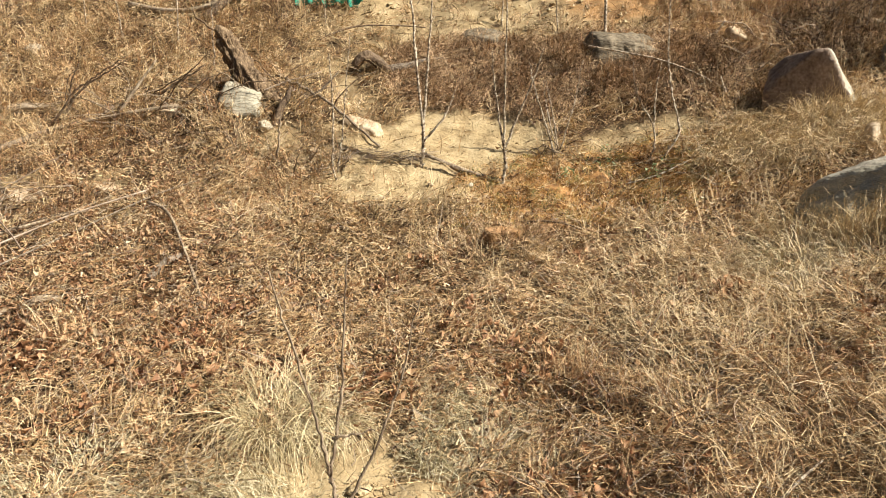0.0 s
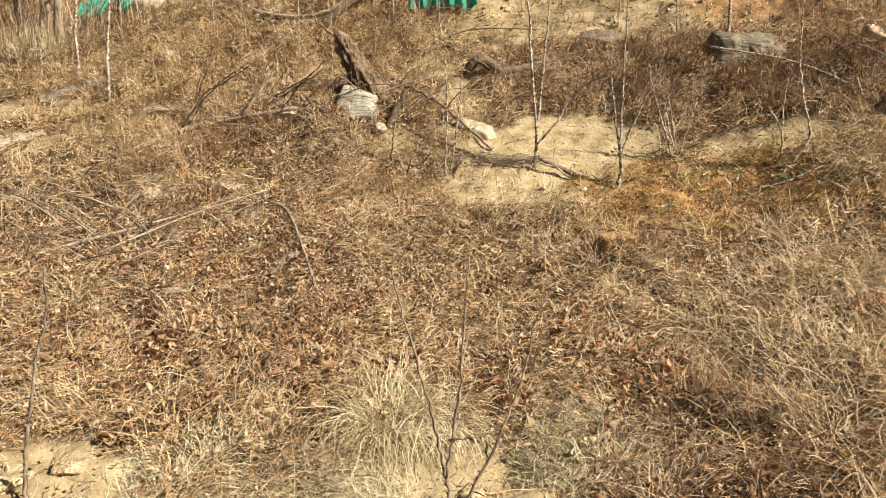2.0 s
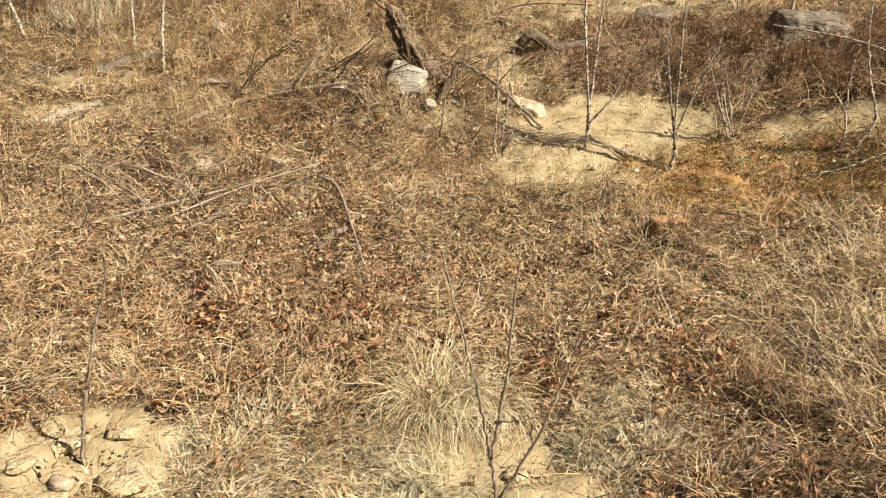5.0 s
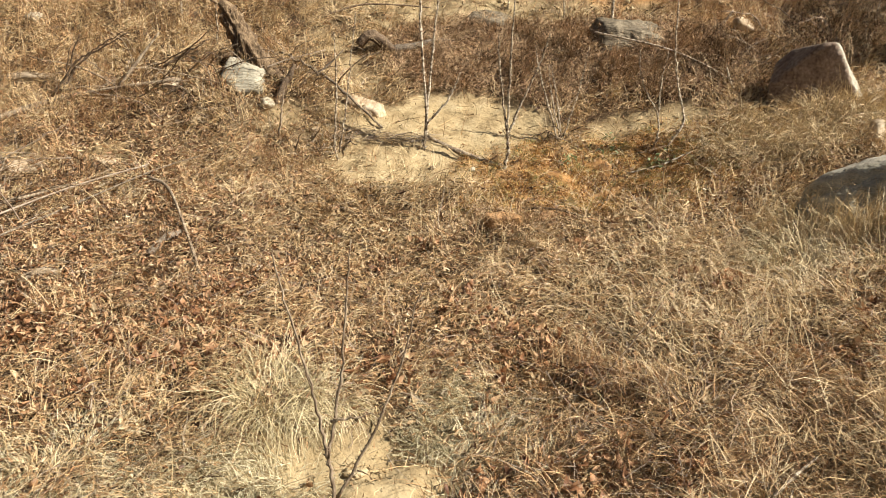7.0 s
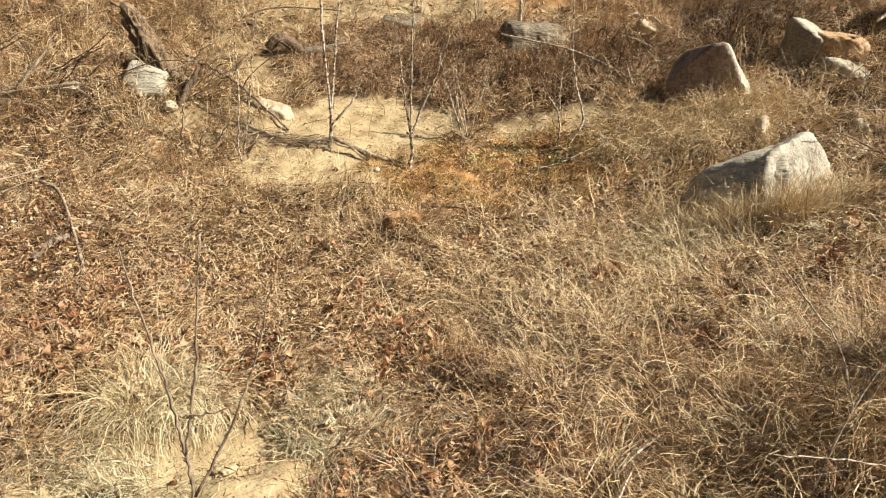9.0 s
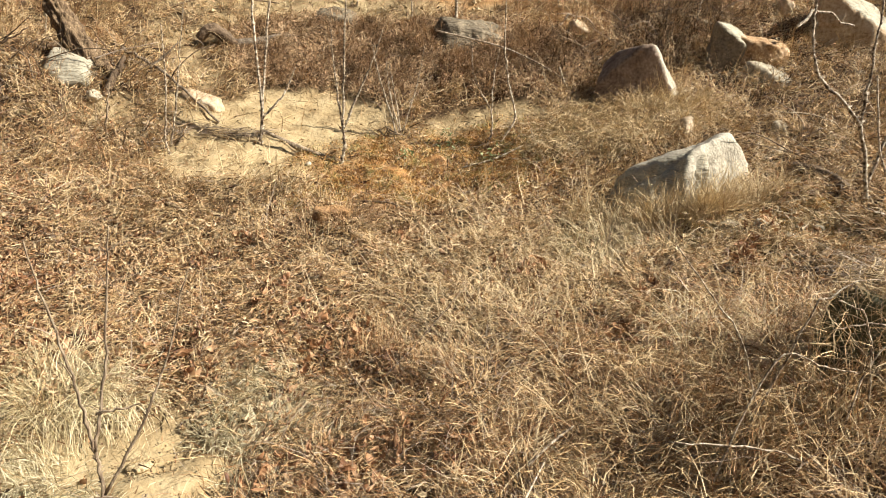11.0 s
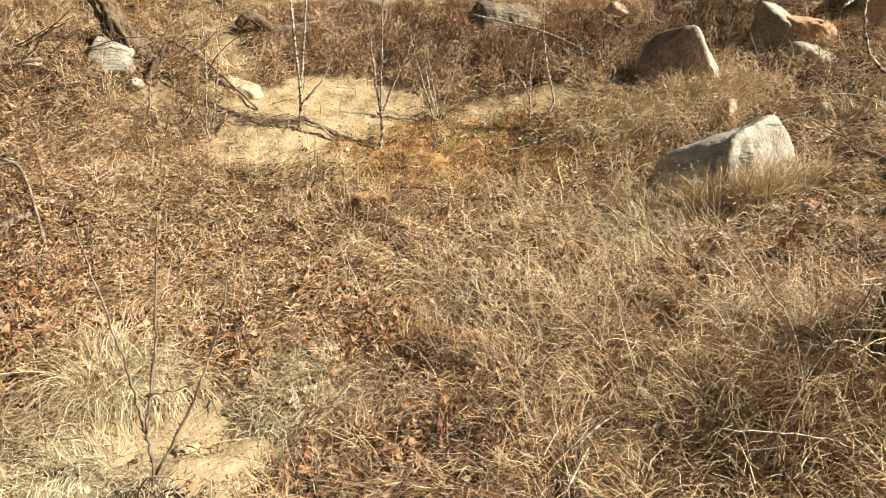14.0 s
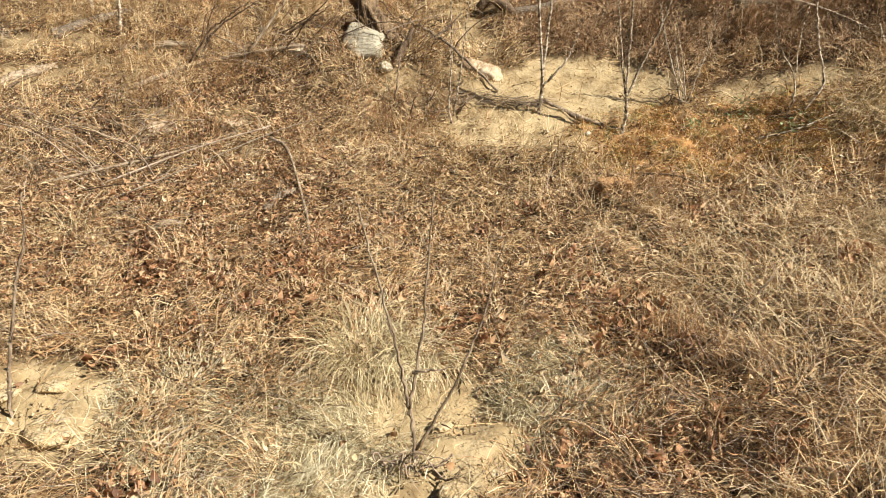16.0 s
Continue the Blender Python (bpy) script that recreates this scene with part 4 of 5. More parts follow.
sapling("crooked pale bare sapling below the brush mound", [[(1.32, Y, 0.90), (1.36, Y, 0.99), (1.35, Y, 1.13), (1.27, Y, 1.26), (1.22, Y, 1.39), (1.21, Y, 1.53)], [(1.355, Y, 1.10), (1.36, Y, 1.31), (1.39, Y, 1.52)]], 0.0072, PALEBARK, seed=5)
Y = 4.69
sapling("tall crooked bare sapling curving up from moss", [[(1.36, Y, 0.88), (1.48, Y, 1.03), (1.50, Y, 1.13), (1.45, Y, 1.31), (1.41, Y, 1.56), (1.41, Y, 1.89), (1.40, Y, 2.16)]], 0.008, PALEBARK, seed=6)
Y = 1.95
sapling("dark thorny bare sapling on sandy ground by the path", [[(-0.42, Y, 0.07), (-0.43, Y, 0.19), (-0.45, Y, 0.32), (-0.49, Y, 0.51), (-0.55, Y, 0.74), (-0.59, Y, 0.91)], [(-0.44, Y, 0.27), (-0.40, Y, 0.51), (-0.38, Y, 0.74), (-0.36, Y, 0.95)], [(-0.42, Y, 0.13), (-0.30, Y, 0.35), (-0.22, Y, 0.56), (-0.15, Y, 0.82)], [(-0.43, Y, 0.39), (-0.37, Y, 0.40), (-0.30, Y, 0.41)]], 0.0072, BARK, 0.3, lean=0.06, knobs=0.006, seed=7)
Y = 1.9
sapling("thin thorny bare sapling on a sandy patch", [[(-1.79, Y, 0.18), (-1.76, Y, 0.37), (-1.68, Y, 0.65), (-1.63, Y, 0.80), (-1.61, Y, 0.94)]], 0.0075, BARK, 0.3, knobs=0.006, seed=8)
Y = 2.91
sapling("pale branching bare sapling beside a dark log", [[(2.77, Y, 0.82), (2.66, Y, 1.19), (2.42, Y, 1.41), (2.36, Y, 1.61), (2.36, Y, 1.77)], [(2.66, Y, 1.17), (2.67, Y, 1.43), (2.68, Y, 1.72), (2.67, Y, 1.86)], [(2.74, Y, 0.92), (2.81, Y, 1.19), (2.87, Y, 1.58), (2.88, Y, 1.77)]], 0.0105, SAPBARK, seed=9)
Y = 2.46
sapling("pale forked bare sapling in matted grass", [[(2.61, Y, 0.66), (2.57, Y, 0.88), (2.43, Y, 1.09), (2.35, Y, 1.42)], [(2.57, Y, 0.86), (2.60, Y, 1.07), (2.65, Y, 1.27), (2.63, Y, 1.56)], [(2.575, Y, 0.84), (2.49, Y, 0.87), (2.40, Y, 0.90)]], 0.009, PALEBARK, seed=10)
Y = 5.67
sapling("tall straight bare sapling behind a fallen log", [[(-3.53, Y, 1.38), (-3.50, Y, 1.75), (-3.43, Y, 2.18), (-3.39, Y, 2.9)]], 0.013, PALEBARK, seed=11)
Y = 6.02
sapling("tall thin bare sapling on the upper slope", [[(-3.98, Y, 1.57), (-3.96, Y, 1.96), (-3.92, Y, 2.23), (-3.85, Y, 3.0)]], 0.014, PALEBARK, seed=12)
Y = 5.27
sapling("dark bare twiggy shoot over dry grass", [[(-2.69, Y, 1.22), (-2.56, Y, 1.39), (-2.37, Y, 1.52), (-2.19, Y, 1.62)], [(-2.60, Y, 1.34), (-2.58, Y, 1.47), (-2.51, Y, 1.61)]], 0.010, DARKBARK, seed=13)
Y = 4.79
sapling("short dead stem at the stones", [[(-1.10, Y, 0.90), (-1.08, Y, 1.08), (-1.05, Y, 1.26)]], 0.009, BARK, seed=14)
for k, (x, y, h, dx) in enumerate(((-0.95, 6.55, 0.9, -0.02), (0.55, 6.5, 0.8, 0.03), (1.0, 6.35, 0.7, -0.03), (-2.1, 6.2, 0.9, 0.04), (-2.6, 6.35, 0.8, -0.05), (-3.0, 6.6, 1.0, 0.03), (-1.75, 5.9, 0.7, 0.02), (2.9, 5.9, 0.9, 0.05), (2.2, 6.1, 0.8, -0.06), (3.9, 5.2, 1.0, 0.12), (-4.4, 6.2, 1.1, -0.1), (3.1, 5.5, 0.7, 0.1))):
    z = float(height(x, y))
    sapling("thin straight bare shoot on the bank", [[(x, y, z), (x + dx * 0.4, y, z + h * 0.35), (x + dx, y, z + h * 0.7), (x + dx * 1.3, y, z + h)]], 0.006, (SAPBARK, PALEBARK)[k % 2], seed=20 + k)
for k, (base, top, r) in enumerate((((-4.59, 6.76, 1.95), (-4.44, 6.76, 3.6), 0.045), ((-4.78, 6.95, 2.0), (-4.95, 7.0, 3.6), 0.028), ((-5.2, 7.1, 2.0), (-5.35, 7.2, 3.7), 0.03), ((-5.0, 7.8, 2.2), (-5.1, 7.9, 4.0), 0.035), ((-5.3, 6.75, 1.9), (-5.2, 6.8, 3.5), 0.03), ((-5.7, 7.4, 2.1), (-5.6, 7.5, 3.8), 0.045), ((-4.2, 7.7, 2.2), (-4.05, 7.8, 3.9), 0.03), ((-3.6, 8.0, 2.3), (-3.75, 8.1, 4.0), 0.028))):
    tree = thing("young_tree", (base[0], base[1], float(height(base[0], base[1]))), "young bare tree with smooth grey bark at the slope's edge", "tree", "young trees")
    m = Vector(base).lerp(Vector(top), 0.5) + Vector((0.03, 0, 0))
    limb("trunk", tree, [base, m, top], r, r * 0.6, BARK, sides=10, per=8, rough=0.08, seed=90 + k)
    for j in range(4):
        p = Vector(base).lerp(Vector(top), 0.35 + 0.15 * j)
        q = p + Vector((random.uniform(-0.5, 0.5), random.uniform(-0.3, 0.3), random.uniform(0.3, 0.6)))
        limb("branch", tree, [p, p.lerp(q, 0.5) + Vector((0, 0, -0.03)), q], r * 0.35, r * 0.1, BARK, sides=6, per=5, seed=95 + j)
lean = thing("young_tree", lay([(-5.11, 6.16)])[0], "pale leaning young tree with bare forked branches", "tree", "young trees")
limb("trunk", lean, [(-5.11, 6.16, 1.66), (-5.18, 6.16, 1.86), (-5.24, 6.16, 2.04), (-5.20, 6.16, 2.3), (-5.12, 6.16, 2.6)], 0.022, 0.012, SAPBARK, sides=8, per=6, rough=0.14, seed=201, kink=0.004)
limb("branch", lean, [(-5.22, 6.16, 2.0), (-5.34, 6.15, 2.12), (-5.5, 6.1, 2.3)], 0.011, 0.005, SAPBARK, sides=6, per=5, seed=202, kink=0.004)
limb("branch", lean, [(-5.17, 6.16, 1.84), (-4.98, 6.14, 1.80), (-4.72, 6.1, 1.70)], 0.006, 0.003, SAPBARK, sides=6, per=5, seed=203, kink=0.004)
stake = thing("stake", lay([(1.31, 5.98)])[0], "whitish thin stake standing behind the grey stone", "stake")
limb("shaft", stake, [(1.31, 5.98, 1.70), (1.31, 5.97, 2.0), (1.30, 5.96, 2.4)], 0.012, 0.011, PALEBARK, sides=8, per=4, rough=0.04, seed=3)


# ---- green netting ----
def netting(at, width, tall, label, seed, lean=0.35):
    """A crumpled sheet of netting that hangs down the bank."""
    rnd = random.Random(seed)
    nu, nv = 60, 40
    verts, faces = [], []
    a = [rnd.uniform(0, 6) for _ in range(6)]
    for i in range(nu):
        for j in range(nv):
            u, v = i / (nu - 1), j / (nv - 1)
            fold = 0.035 * math.sin(u * 31 + a[0] + 2 * math.sin(v * 3 + a[1])) + 0.02 * math.sin(u * 63 + a[2] + v * 4) + 0.03 * noise.noise(Vector((u * 9, v * 7, seed)))
            x = (u - 0.5) * width * (1 - 0.12 * math.sin(v * 3 + a[3]))
            low = 0.018 * math.sin(u * 17 + a[4]) + 0.05 * noise.noise(Vector((u * 14, 3, seed)))
            z = v * tall + (1 - v) * low
            verts.append((x, v * lean + fold, z + 0.04))
    for i in range(nu - 1):
        for j in range(nv - 1):
            k = i * nv + j
            faces.append((k, k + nv, k + nv + 1, k + 1))
    ob = finish("netting", verts, faces, NET)
    ob.location = lay([at])[0]
    s = ob.modifiers.new("thick", "SOLIDIFY")
    s.thickness = 0.003
    return tagged(ob, label, "netting")


netting((-0.93, 6.74), 0.66, 0.7, "crumpled bright green netting hanging over the bank", 1, 0.45)
netting((-4.58, 7.25), 0.36, 0.26, "crumpled green netting behind young trees", 2)
netting((-4.22, 7.42), 0.2, 0.4, "green netting draped on the bank", 3)

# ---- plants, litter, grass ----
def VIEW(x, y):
    """1 on the ground that the camera sweeps over, fading out round it."""
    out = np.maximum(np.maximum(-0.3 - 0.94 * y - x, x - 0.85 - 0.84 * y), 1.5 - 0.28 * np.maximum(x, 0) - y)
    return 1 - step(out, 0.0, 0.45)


def tufts(x, y):
    """Clumps a hand wide: 1 in a tuft, 0 between."""
    return np.clip(0.5 + 0.75 * wobble(x + 0.03 * np.sin(40 * y), y, 3.4, 9), 0, 1)


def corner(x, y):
    """The patch beside the dark rock that is thinned and filled dark as shade."""
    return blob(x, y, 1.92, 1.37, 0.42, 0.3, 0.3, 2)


def leafy(x, y):
    """The leafy stretch of the slope under the stump, where straw is thinner."""
    return step(-x, 0.5, 1.5) * step(y, 2.3, 2.8) * (1 - step(y, 4.6, 5.4))


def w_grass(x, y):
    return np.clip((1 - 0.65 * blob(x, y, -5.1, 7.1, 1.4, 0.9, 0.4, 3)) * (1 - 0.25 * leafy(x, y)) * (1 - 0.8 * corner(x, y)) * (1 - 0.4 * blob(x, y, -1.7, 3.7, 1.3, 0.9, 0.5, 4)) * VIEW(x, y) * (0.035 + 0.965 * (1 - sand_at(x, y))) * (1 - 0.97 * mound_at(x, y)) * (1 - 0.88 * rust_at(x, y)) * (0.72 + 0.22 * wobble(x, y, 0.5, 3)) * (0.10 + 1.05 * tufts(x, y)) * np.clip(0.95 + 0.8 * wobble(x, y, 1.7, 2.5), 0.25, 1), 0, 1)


# Densest between tufts, where the dark straw paints shade into the gaps.
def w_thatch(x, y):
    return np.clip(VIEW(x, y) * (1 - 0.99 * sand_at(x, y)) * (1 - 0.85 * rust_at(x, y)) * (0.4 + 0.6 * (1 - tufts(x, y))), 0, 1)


# the matted thatch, near and far
NEAR, FAR = (-3.7, 4.0, 0.9, 3.7), (-6.6, 5.5, 3.7, 7.7)
grass_stuff("dry_grass", scatter(34000, -3.0, 3.2, 0.9, 2.6, w_grass), STRAW, "fine matted dry straw-coloured grass near the path", (0.02, 0.10), (0.0013, 0.0033), (-0.3, 0.7), (-0.6, 1.3), up=0.06, segs=2, roll=0.9)
grass_stuff("dry_grass", scatter(32000, -3.7, 4.0, 2.6, 3.7, w_grass), STRAW, "matted dry straw-coloured grass over the slope", (0.03, 0.10), (0.0020, 0.0046), (-0.3, 0.6), (-0.6, 1.1), up=0.06, segs=2, roll=0.9)
grass_stuff("dry_grass", scatter(15000, *NEAR, w_thatch), SHADESTRAW, "dark straw standing in for shade at the bottom of the mat", (0.04, 0.12), (0.003, 0.008), (-0.1, 0.4), (-0.3, 0.6), up=0.03, segs=2, roll=0.7)
grass_stuff("dry_grass", scatter(20000, *FAR, w_thatch), SHADESTRAW, "dark straw standing in for shade at the bottom of the mat", (0.05, 0.15), (0.004, 0.010), (-0.1, 0.4), (-0.3, 0.6), up=0.03, segs=2, roll=0.7)
grass_stuff("dry_grass", scatter(16000, *NEAR, w_grass), STRAW, "curved dry grass blades standing in the mat", (0.08, 0.22), (0.0018, 0.0038), (0.2, 1.3), (0.5, 2.0), up=0.03, segs=4)
grass_stuff("dry_grass", scatter(92000, *FAR, w_grass), STRAW, "matted dry straw-coloured grass over the slope", (0.035, 0.13), (0.0024, 0.006), (-0.4, 0.8), (0.0, 0.1), up=0.07, segs=1, roll=0.9)
grass_stuff("dry_grass", scatter(26000, *FAR, w_grass), STRAW, "curved dry grass blades standing in the mat", (0.08, 0.24), (0.0026, 0.0056), (0.2, 1.4), (0.3, 1.6), up=0.03, segs=2)
grass_stuff("dry_grass", scatter(18000, *NEAR, w_grass), RUSSET, "red brown dead grass mixed in the mat", (0.03, 0.12), (0.0022, 0.0052), (-0.3, 0.6), (-0.4, 0.8), up=0.06, segs=2, roll=0.9)
grass_stuff("dry_grass", scatter(13000, *FAR, w_grass), RUSSET, "red brown dead grass mixed in the mat", (0.04, 0.16), (0.0022, 0.0055), (-0.3, 0.7), (-0.4, 0.8), up=0.06, segs=2, roll=0.9)
grass_stuff("dry_grass", scatter(16000, -4.0, 4.2, 1.0, 5.0, w_grass), TWIG, "grey weathered grass mixed in the mat", (0.04, 0.14), (0.0016, 0.0036), (-0.3, 0.6), (-0.4, 0.8), up=0.07, segs=2, roll=0.9)
# taller thin stalks
grass_stuff("dry_stalks", scatter(6000, *NEAR, w_grass), PALE, "thin pale dry grass stalks", (0.12, 0.34), (0.0014, 0.003), (0.3, 1.5), (0.3, 1.8), segs=5)
grass_stuff("dry_stalks", scatter(9000, *FAR, w_grass), PALE, "thin pale dry grass stalks", (0.15, 0.38), (0.0016, 0.0034), (0.5, 1.5), (0.1, 1.3), segs=4)
w_right = lambda x, y: np.clip(0.5 * blob(x, y, 1.5, 1.75, 1.0, 0.6, 0.4, 3) + 0.8 * blob(x, y, 3.4, 5.6, 1.4, 0.5, 0.4, 1) + 0.6 * blob(x, y, -2.8, 5.9, 1.6, 0.9, 0.4, 2), 0, 1)
grass_stuff("russet_stalks", scatter(3800, -5, 5.5, 1.0, 7.0, w_right), RUSSET, "tangled russet brown dead stalks", (0.12, 0.36), (0.0016, 0.0036), (0.1, 1.4), (0.3, 1.7), segs=5)
w_pale = lambda x, y: blob(x, y, 2.2, 4.52, 0.6, 0.32, 0.3, 3)
grass_stuff("pale_grass", scatter(5200, 1.3, 3.0, 3.8, 5.0, w_pale), PALE, "dense pale matted grass below the brown boulder", (0.12, 0.28), (0.0026, 0.0052), (0.1, 1.2), (0.9, 2.2), az=-1.9, spread=0.8, segs=4)
w_pale2 = lambda x, y: blob(x, y, 1.05, 2.9, 0.55, 0.6, 0.4, 5)
grass_stuff("pale_grass", scatter(2600, 0.3, 1.8, 2.0, 3.8, w_pale2), PALE, "pale long dry grass leaning down the slope", (0.12, 0.32), (0.0016, 0.0034), (0.2, 1.3), (0.3, 1.8), az=1.9, spread=1.2, segs=5)
w_grey = lambda x, y: np.clip(blob(x, y, 0.01, 2.47, 0.24, 0.24, 0.3, 3) + 0.25 * blob(x, y, 0.15, 2.1, 0.22, 0.2, 0.4, 3), 0, 1)
grass_stuff("grey_green_grass", scatter(5200, -0.6, 0.6, 1.6, 2.9, w_grey), GREYGRASS, "fine grey green grass in a low mat", (0.05, 0.14), (0.0018, 0.0034), (0.3, 1.3), (0.5, 1.6))
w_grey2 = lambda x, y: blob(x, y, -0.98, 1.98, 0.46, 0.32, 0.4, 3)
grass_stuff("grey_green_grass", scatter(5200, -1.7, -0.3, 1.4, 2.6, w_grey2), GREYGRASS, "fine grey green grass in a low mat", (0.05, 0.14), (0.0018, 0.0034), (0.3, 1.3), (0.5, 1.6))


def tussock(x, y, r, n, length, label):
    """A grass tussock: stiff inner blades and drooping outer ones."""
    ob = thing("grass_tussock", lay([(x, y)])[0], label, "grass tussock")
    for name, share, lift, droop in (("inner_tuft", 0.5, (0.8, 1.5), (1.8, 3.6)), ("outer_tuft", 0.5, (0.4, 1.2), (1.8, 3.4))):
        m = int(n * share)
        a, d = rng.uniform(-math.pi, math.pi, m), np.sqrt(rng.random(m)) * r
        roots = on_ground(np.stack([x + np.cos(a) * d, y + np.sin(a) * d], -1))
        v, q = blades(roots, rng.uniform(*length, m), rng.uniform(0.0016, 0.0034, m), rng.uniform(*lift, m), rng.uniform(*droop, m), a + rng.normal(0, 0.7, m), 8, 0.4)
        child = from_quads(name, keep_above(v, None) - np.array(ob.location), q, TUFT)
        child.parent = ob
        child["kind"] = "stuff"
    return ob


tussock(-0.72, 2.50, 0.14, 1000, (0.18, 0.42), "pale drooping grass tussock beside a sandy patch")
tussock(-0.52, 2.50, 0.10, 420, (0.14, 0.34), "pale drooping grass tussock beside a sandy patch")
tussock(-2.35, 3.15, 0.10, 110, (0.25, 0.5), "tall yellow grass tussock on the slope")
tussock(1.55, 3.2, 0.12, 500, (0.2, 0.4), "pale grass tussock leaning down the slope")
tussock(1.6, 2.15, 0.18, 380, (0.15, 0.36), "long dry grass tussock by the dark rock")

w_long = lambda x, y: np.clip(blob(x, y, 1.5, 1.75, 0.75, 0.5, 0.4, 3) + 0.5 * blob(x, y, 1.1, 2.7, 0.6, 0.6, 0.4, 3), 0, 1)
grass_stuff("long_stalks", scatter(260, 0.3, 2.6, 1.1, 3.4, w_long), PALE, "long bleached grass stalks crossing over the mat", (0.3, 0.6), (0.0016, 0.003), (0.1, 1.0), (0.0, 1.2), segs=6, up=0.1, roll=0.2)
w_red = lambda x, y: np.clip(blob(x, y, -1.9, 4.7, 1.2, 0.6, 0.5, 2) + blob(x, y, -2.6, 5.9, 1.4, 0.7, 0.5, 3) + blob(x, y, 2.6, 6.1, 1.6, 0.6, 0.5, 4), 0, 1) * np.clip(1.6 * wobble(x, y, 0.9, 3) + 0.15, 0, 1)
grass_stuff("russet_stalks", scatter(6500, -4.8, 4.5, 3.9, 7.2, w_red), RUSSET, "short russet dead weeds on the slope", (0.08, 0.28), (0.0022, 0.0042), (0.2, 1.5), (0.1, 1.2))

tussock(1.80, 1.66, 0.10, 260, (0.15, 0.36), "long dry grass tussock hanging over the dark rock")
tussock(2.08, 1.98, 0.10, 240, (0.15, 0.36), "long dry grass tussock hanging over the dark rock")

w_rock = lambda x, y: blob(x, y, 1.86, 1.62, 0.34, 0.2, 0.4, 3)
grass_stuff("long_stalks", scatter(380, 1.4, 2.4, 1.3, 2.0, w_rock), STRAW, "long bleached grass stalks over the dark rock", (0.25, 0.55), (0.002, 0.0036), (0.3, 1.3), (0.6, 2.2), segs=6, up=0.05, roll=0.2)
w_back = lambda x, y: np.clip(blob(x, y, -4.7, 7.2, 0.9, 0.9, 0.4, 3) + blob(x, y, -1.5, 6.85, 0.7, 0.25, 0.4, 2) + 0.7 * blob(x, y, 0.2, 7.1, 0.5, 0.3, 0.4, 2) + 0.6 * blob(x, y, 3.3, 6.2, 1.2, 0.4, 0.4, 2), 0, 1)
grass_stuff("shrub_stems", scatter(2600, -6, 5, 5.6, 8.3, w_back), BRUSH, "thin upright bare shrub stems on the bank", (0.15, 0.6), (0.003, 0.006), (0.6, 1.55), (-0.3, 0.9), segs=4, roll=0.2)
grass_stuff("dry_grass", scatter(14000, -9, 9, -3, 11, lambda x, y: 1 - VIEW(x, y) * (y > 1)), STRAW, "sparse dry grass outside the camera's view", (0.12, 0.3), (0.006, 0.011), (0.0, 0.9), (0.0, 1.2), up=0.03)


def clods(p, size, material, label):
    """Crumbs of earth: jittered eight-sided lumps."""
    n = len(p)
    r = rng.uniform(*size, n) * rng.uniform(0.5, 1.0, n)
    d = np.array([[1, 0, 0], [0, 1, 0], [-1, 0, 0], [0, -1, 0], [0, 0, 0.8], [0, 0, -0.8]], float)
    v = d[None] * rng.uniform(0.7, 1.3, (n, 6, 1)) + rng.normal(0, 0.15, (n, 6, 3))
    v = v * r[:, None, None] + on_ground(p, 0.35 * r)[:, None]
    f = np.array([[0, 1, 4, 4], [1, 2, 4, 4], [2, 3, 4, 4], [3, 0, 4, 4], [1, 0, 5, 5], [2, 1, 5, 5], [3, 2, 5, 5], [0, 3, 5, 5]])[:, :3]
    me = bpy.data.meshes.new("clods")
    me.from_pydata(v.reshape(-1, 3).tolist(), [], (np.arange(n)[:, None, None] * 6 + f[None]).reshape(-1, 3).tolist())
    me.materials.append(material)
    return tagged(new("clods", me), label, "soil", kind="stuff")


OCHRE = mat("cracked ochre earth", [(0.17, 0.11, 0.05), (0.33, 0.235, 0.115), (0.43, 0.33, 0.185), (0.50, 0.42, 0.28)], 16, rough=0.95, bump=1.0, bump_scale=60, blend=0.5)
for k, (x, y, w) in enumerate(((-1.92, 1.98, 0.20), (-1.72, 2.06, 0.17), (-1.62, 1.86, 0.22), (-1.84, 1.76, 0.18), (-1.50, 2.0, 0.14), (-1.98, 1.84, 0.15), (-0.66, 1.86, 0.15), (-0.52, 1.72, 0.18), (-0.26, 1.80, 0.16), (-0.18, 1.98, 0.12), (-0.38, 2.22, 0.12))):
    rock("earth_lump", (x, y), (w, w * 0.75, w * 0.32), [((0.1, -0.8, 0.5), 0.7), ((-0.05, -0.1, 1), 0.5)], OCHRE, "flat cracked lump of ochre earth by the path", 120 + k, (0, 0, k * 61), 0.09, 4, 0.70, "lumps of ochre earth", "earth", 0.6)
CLOD = mat("ochre clod", [(0.20, 0.135, 0.065), (0.34, 0.25, 0.13), (0.46, 0.36, 0.21)], 30, rough=0.95, bump=0.4, bump_scale=150, island=0.6)
clods(scatter(1800, -4.2, 2.2, 1.2, 6.0, lambda x, y: np.clip(sand_at(x, y), 0, 1)), (0.003, 0.009), CLOD, "crumbs of ochre earth on the bare sand")
clods(scatter(420, -1.4, 2.4, 6.0, 7.6, lambda x, y: np.clip(sand_at(x, y), 0, 1)), (0.01, 0.035), CLOD, "crumbling lumps of ochre earth on the bank")
clods(scatter(60, -2.2, 1.2, 1.2, 7.0, lambda x, y: np.clip(sand_at(x, y), 0, 1)), (0.008, 0.018), CLOD, "small lumps of ochre earth on the bare sand")
clods(scatter(900, -2.2, 0.2, 1.4, 2.6, lambda x, y: np.clip(sand_at(x, y), 0, 1)), (0.002, 0.009), CLOD, "crumbling ochre earth by the path")
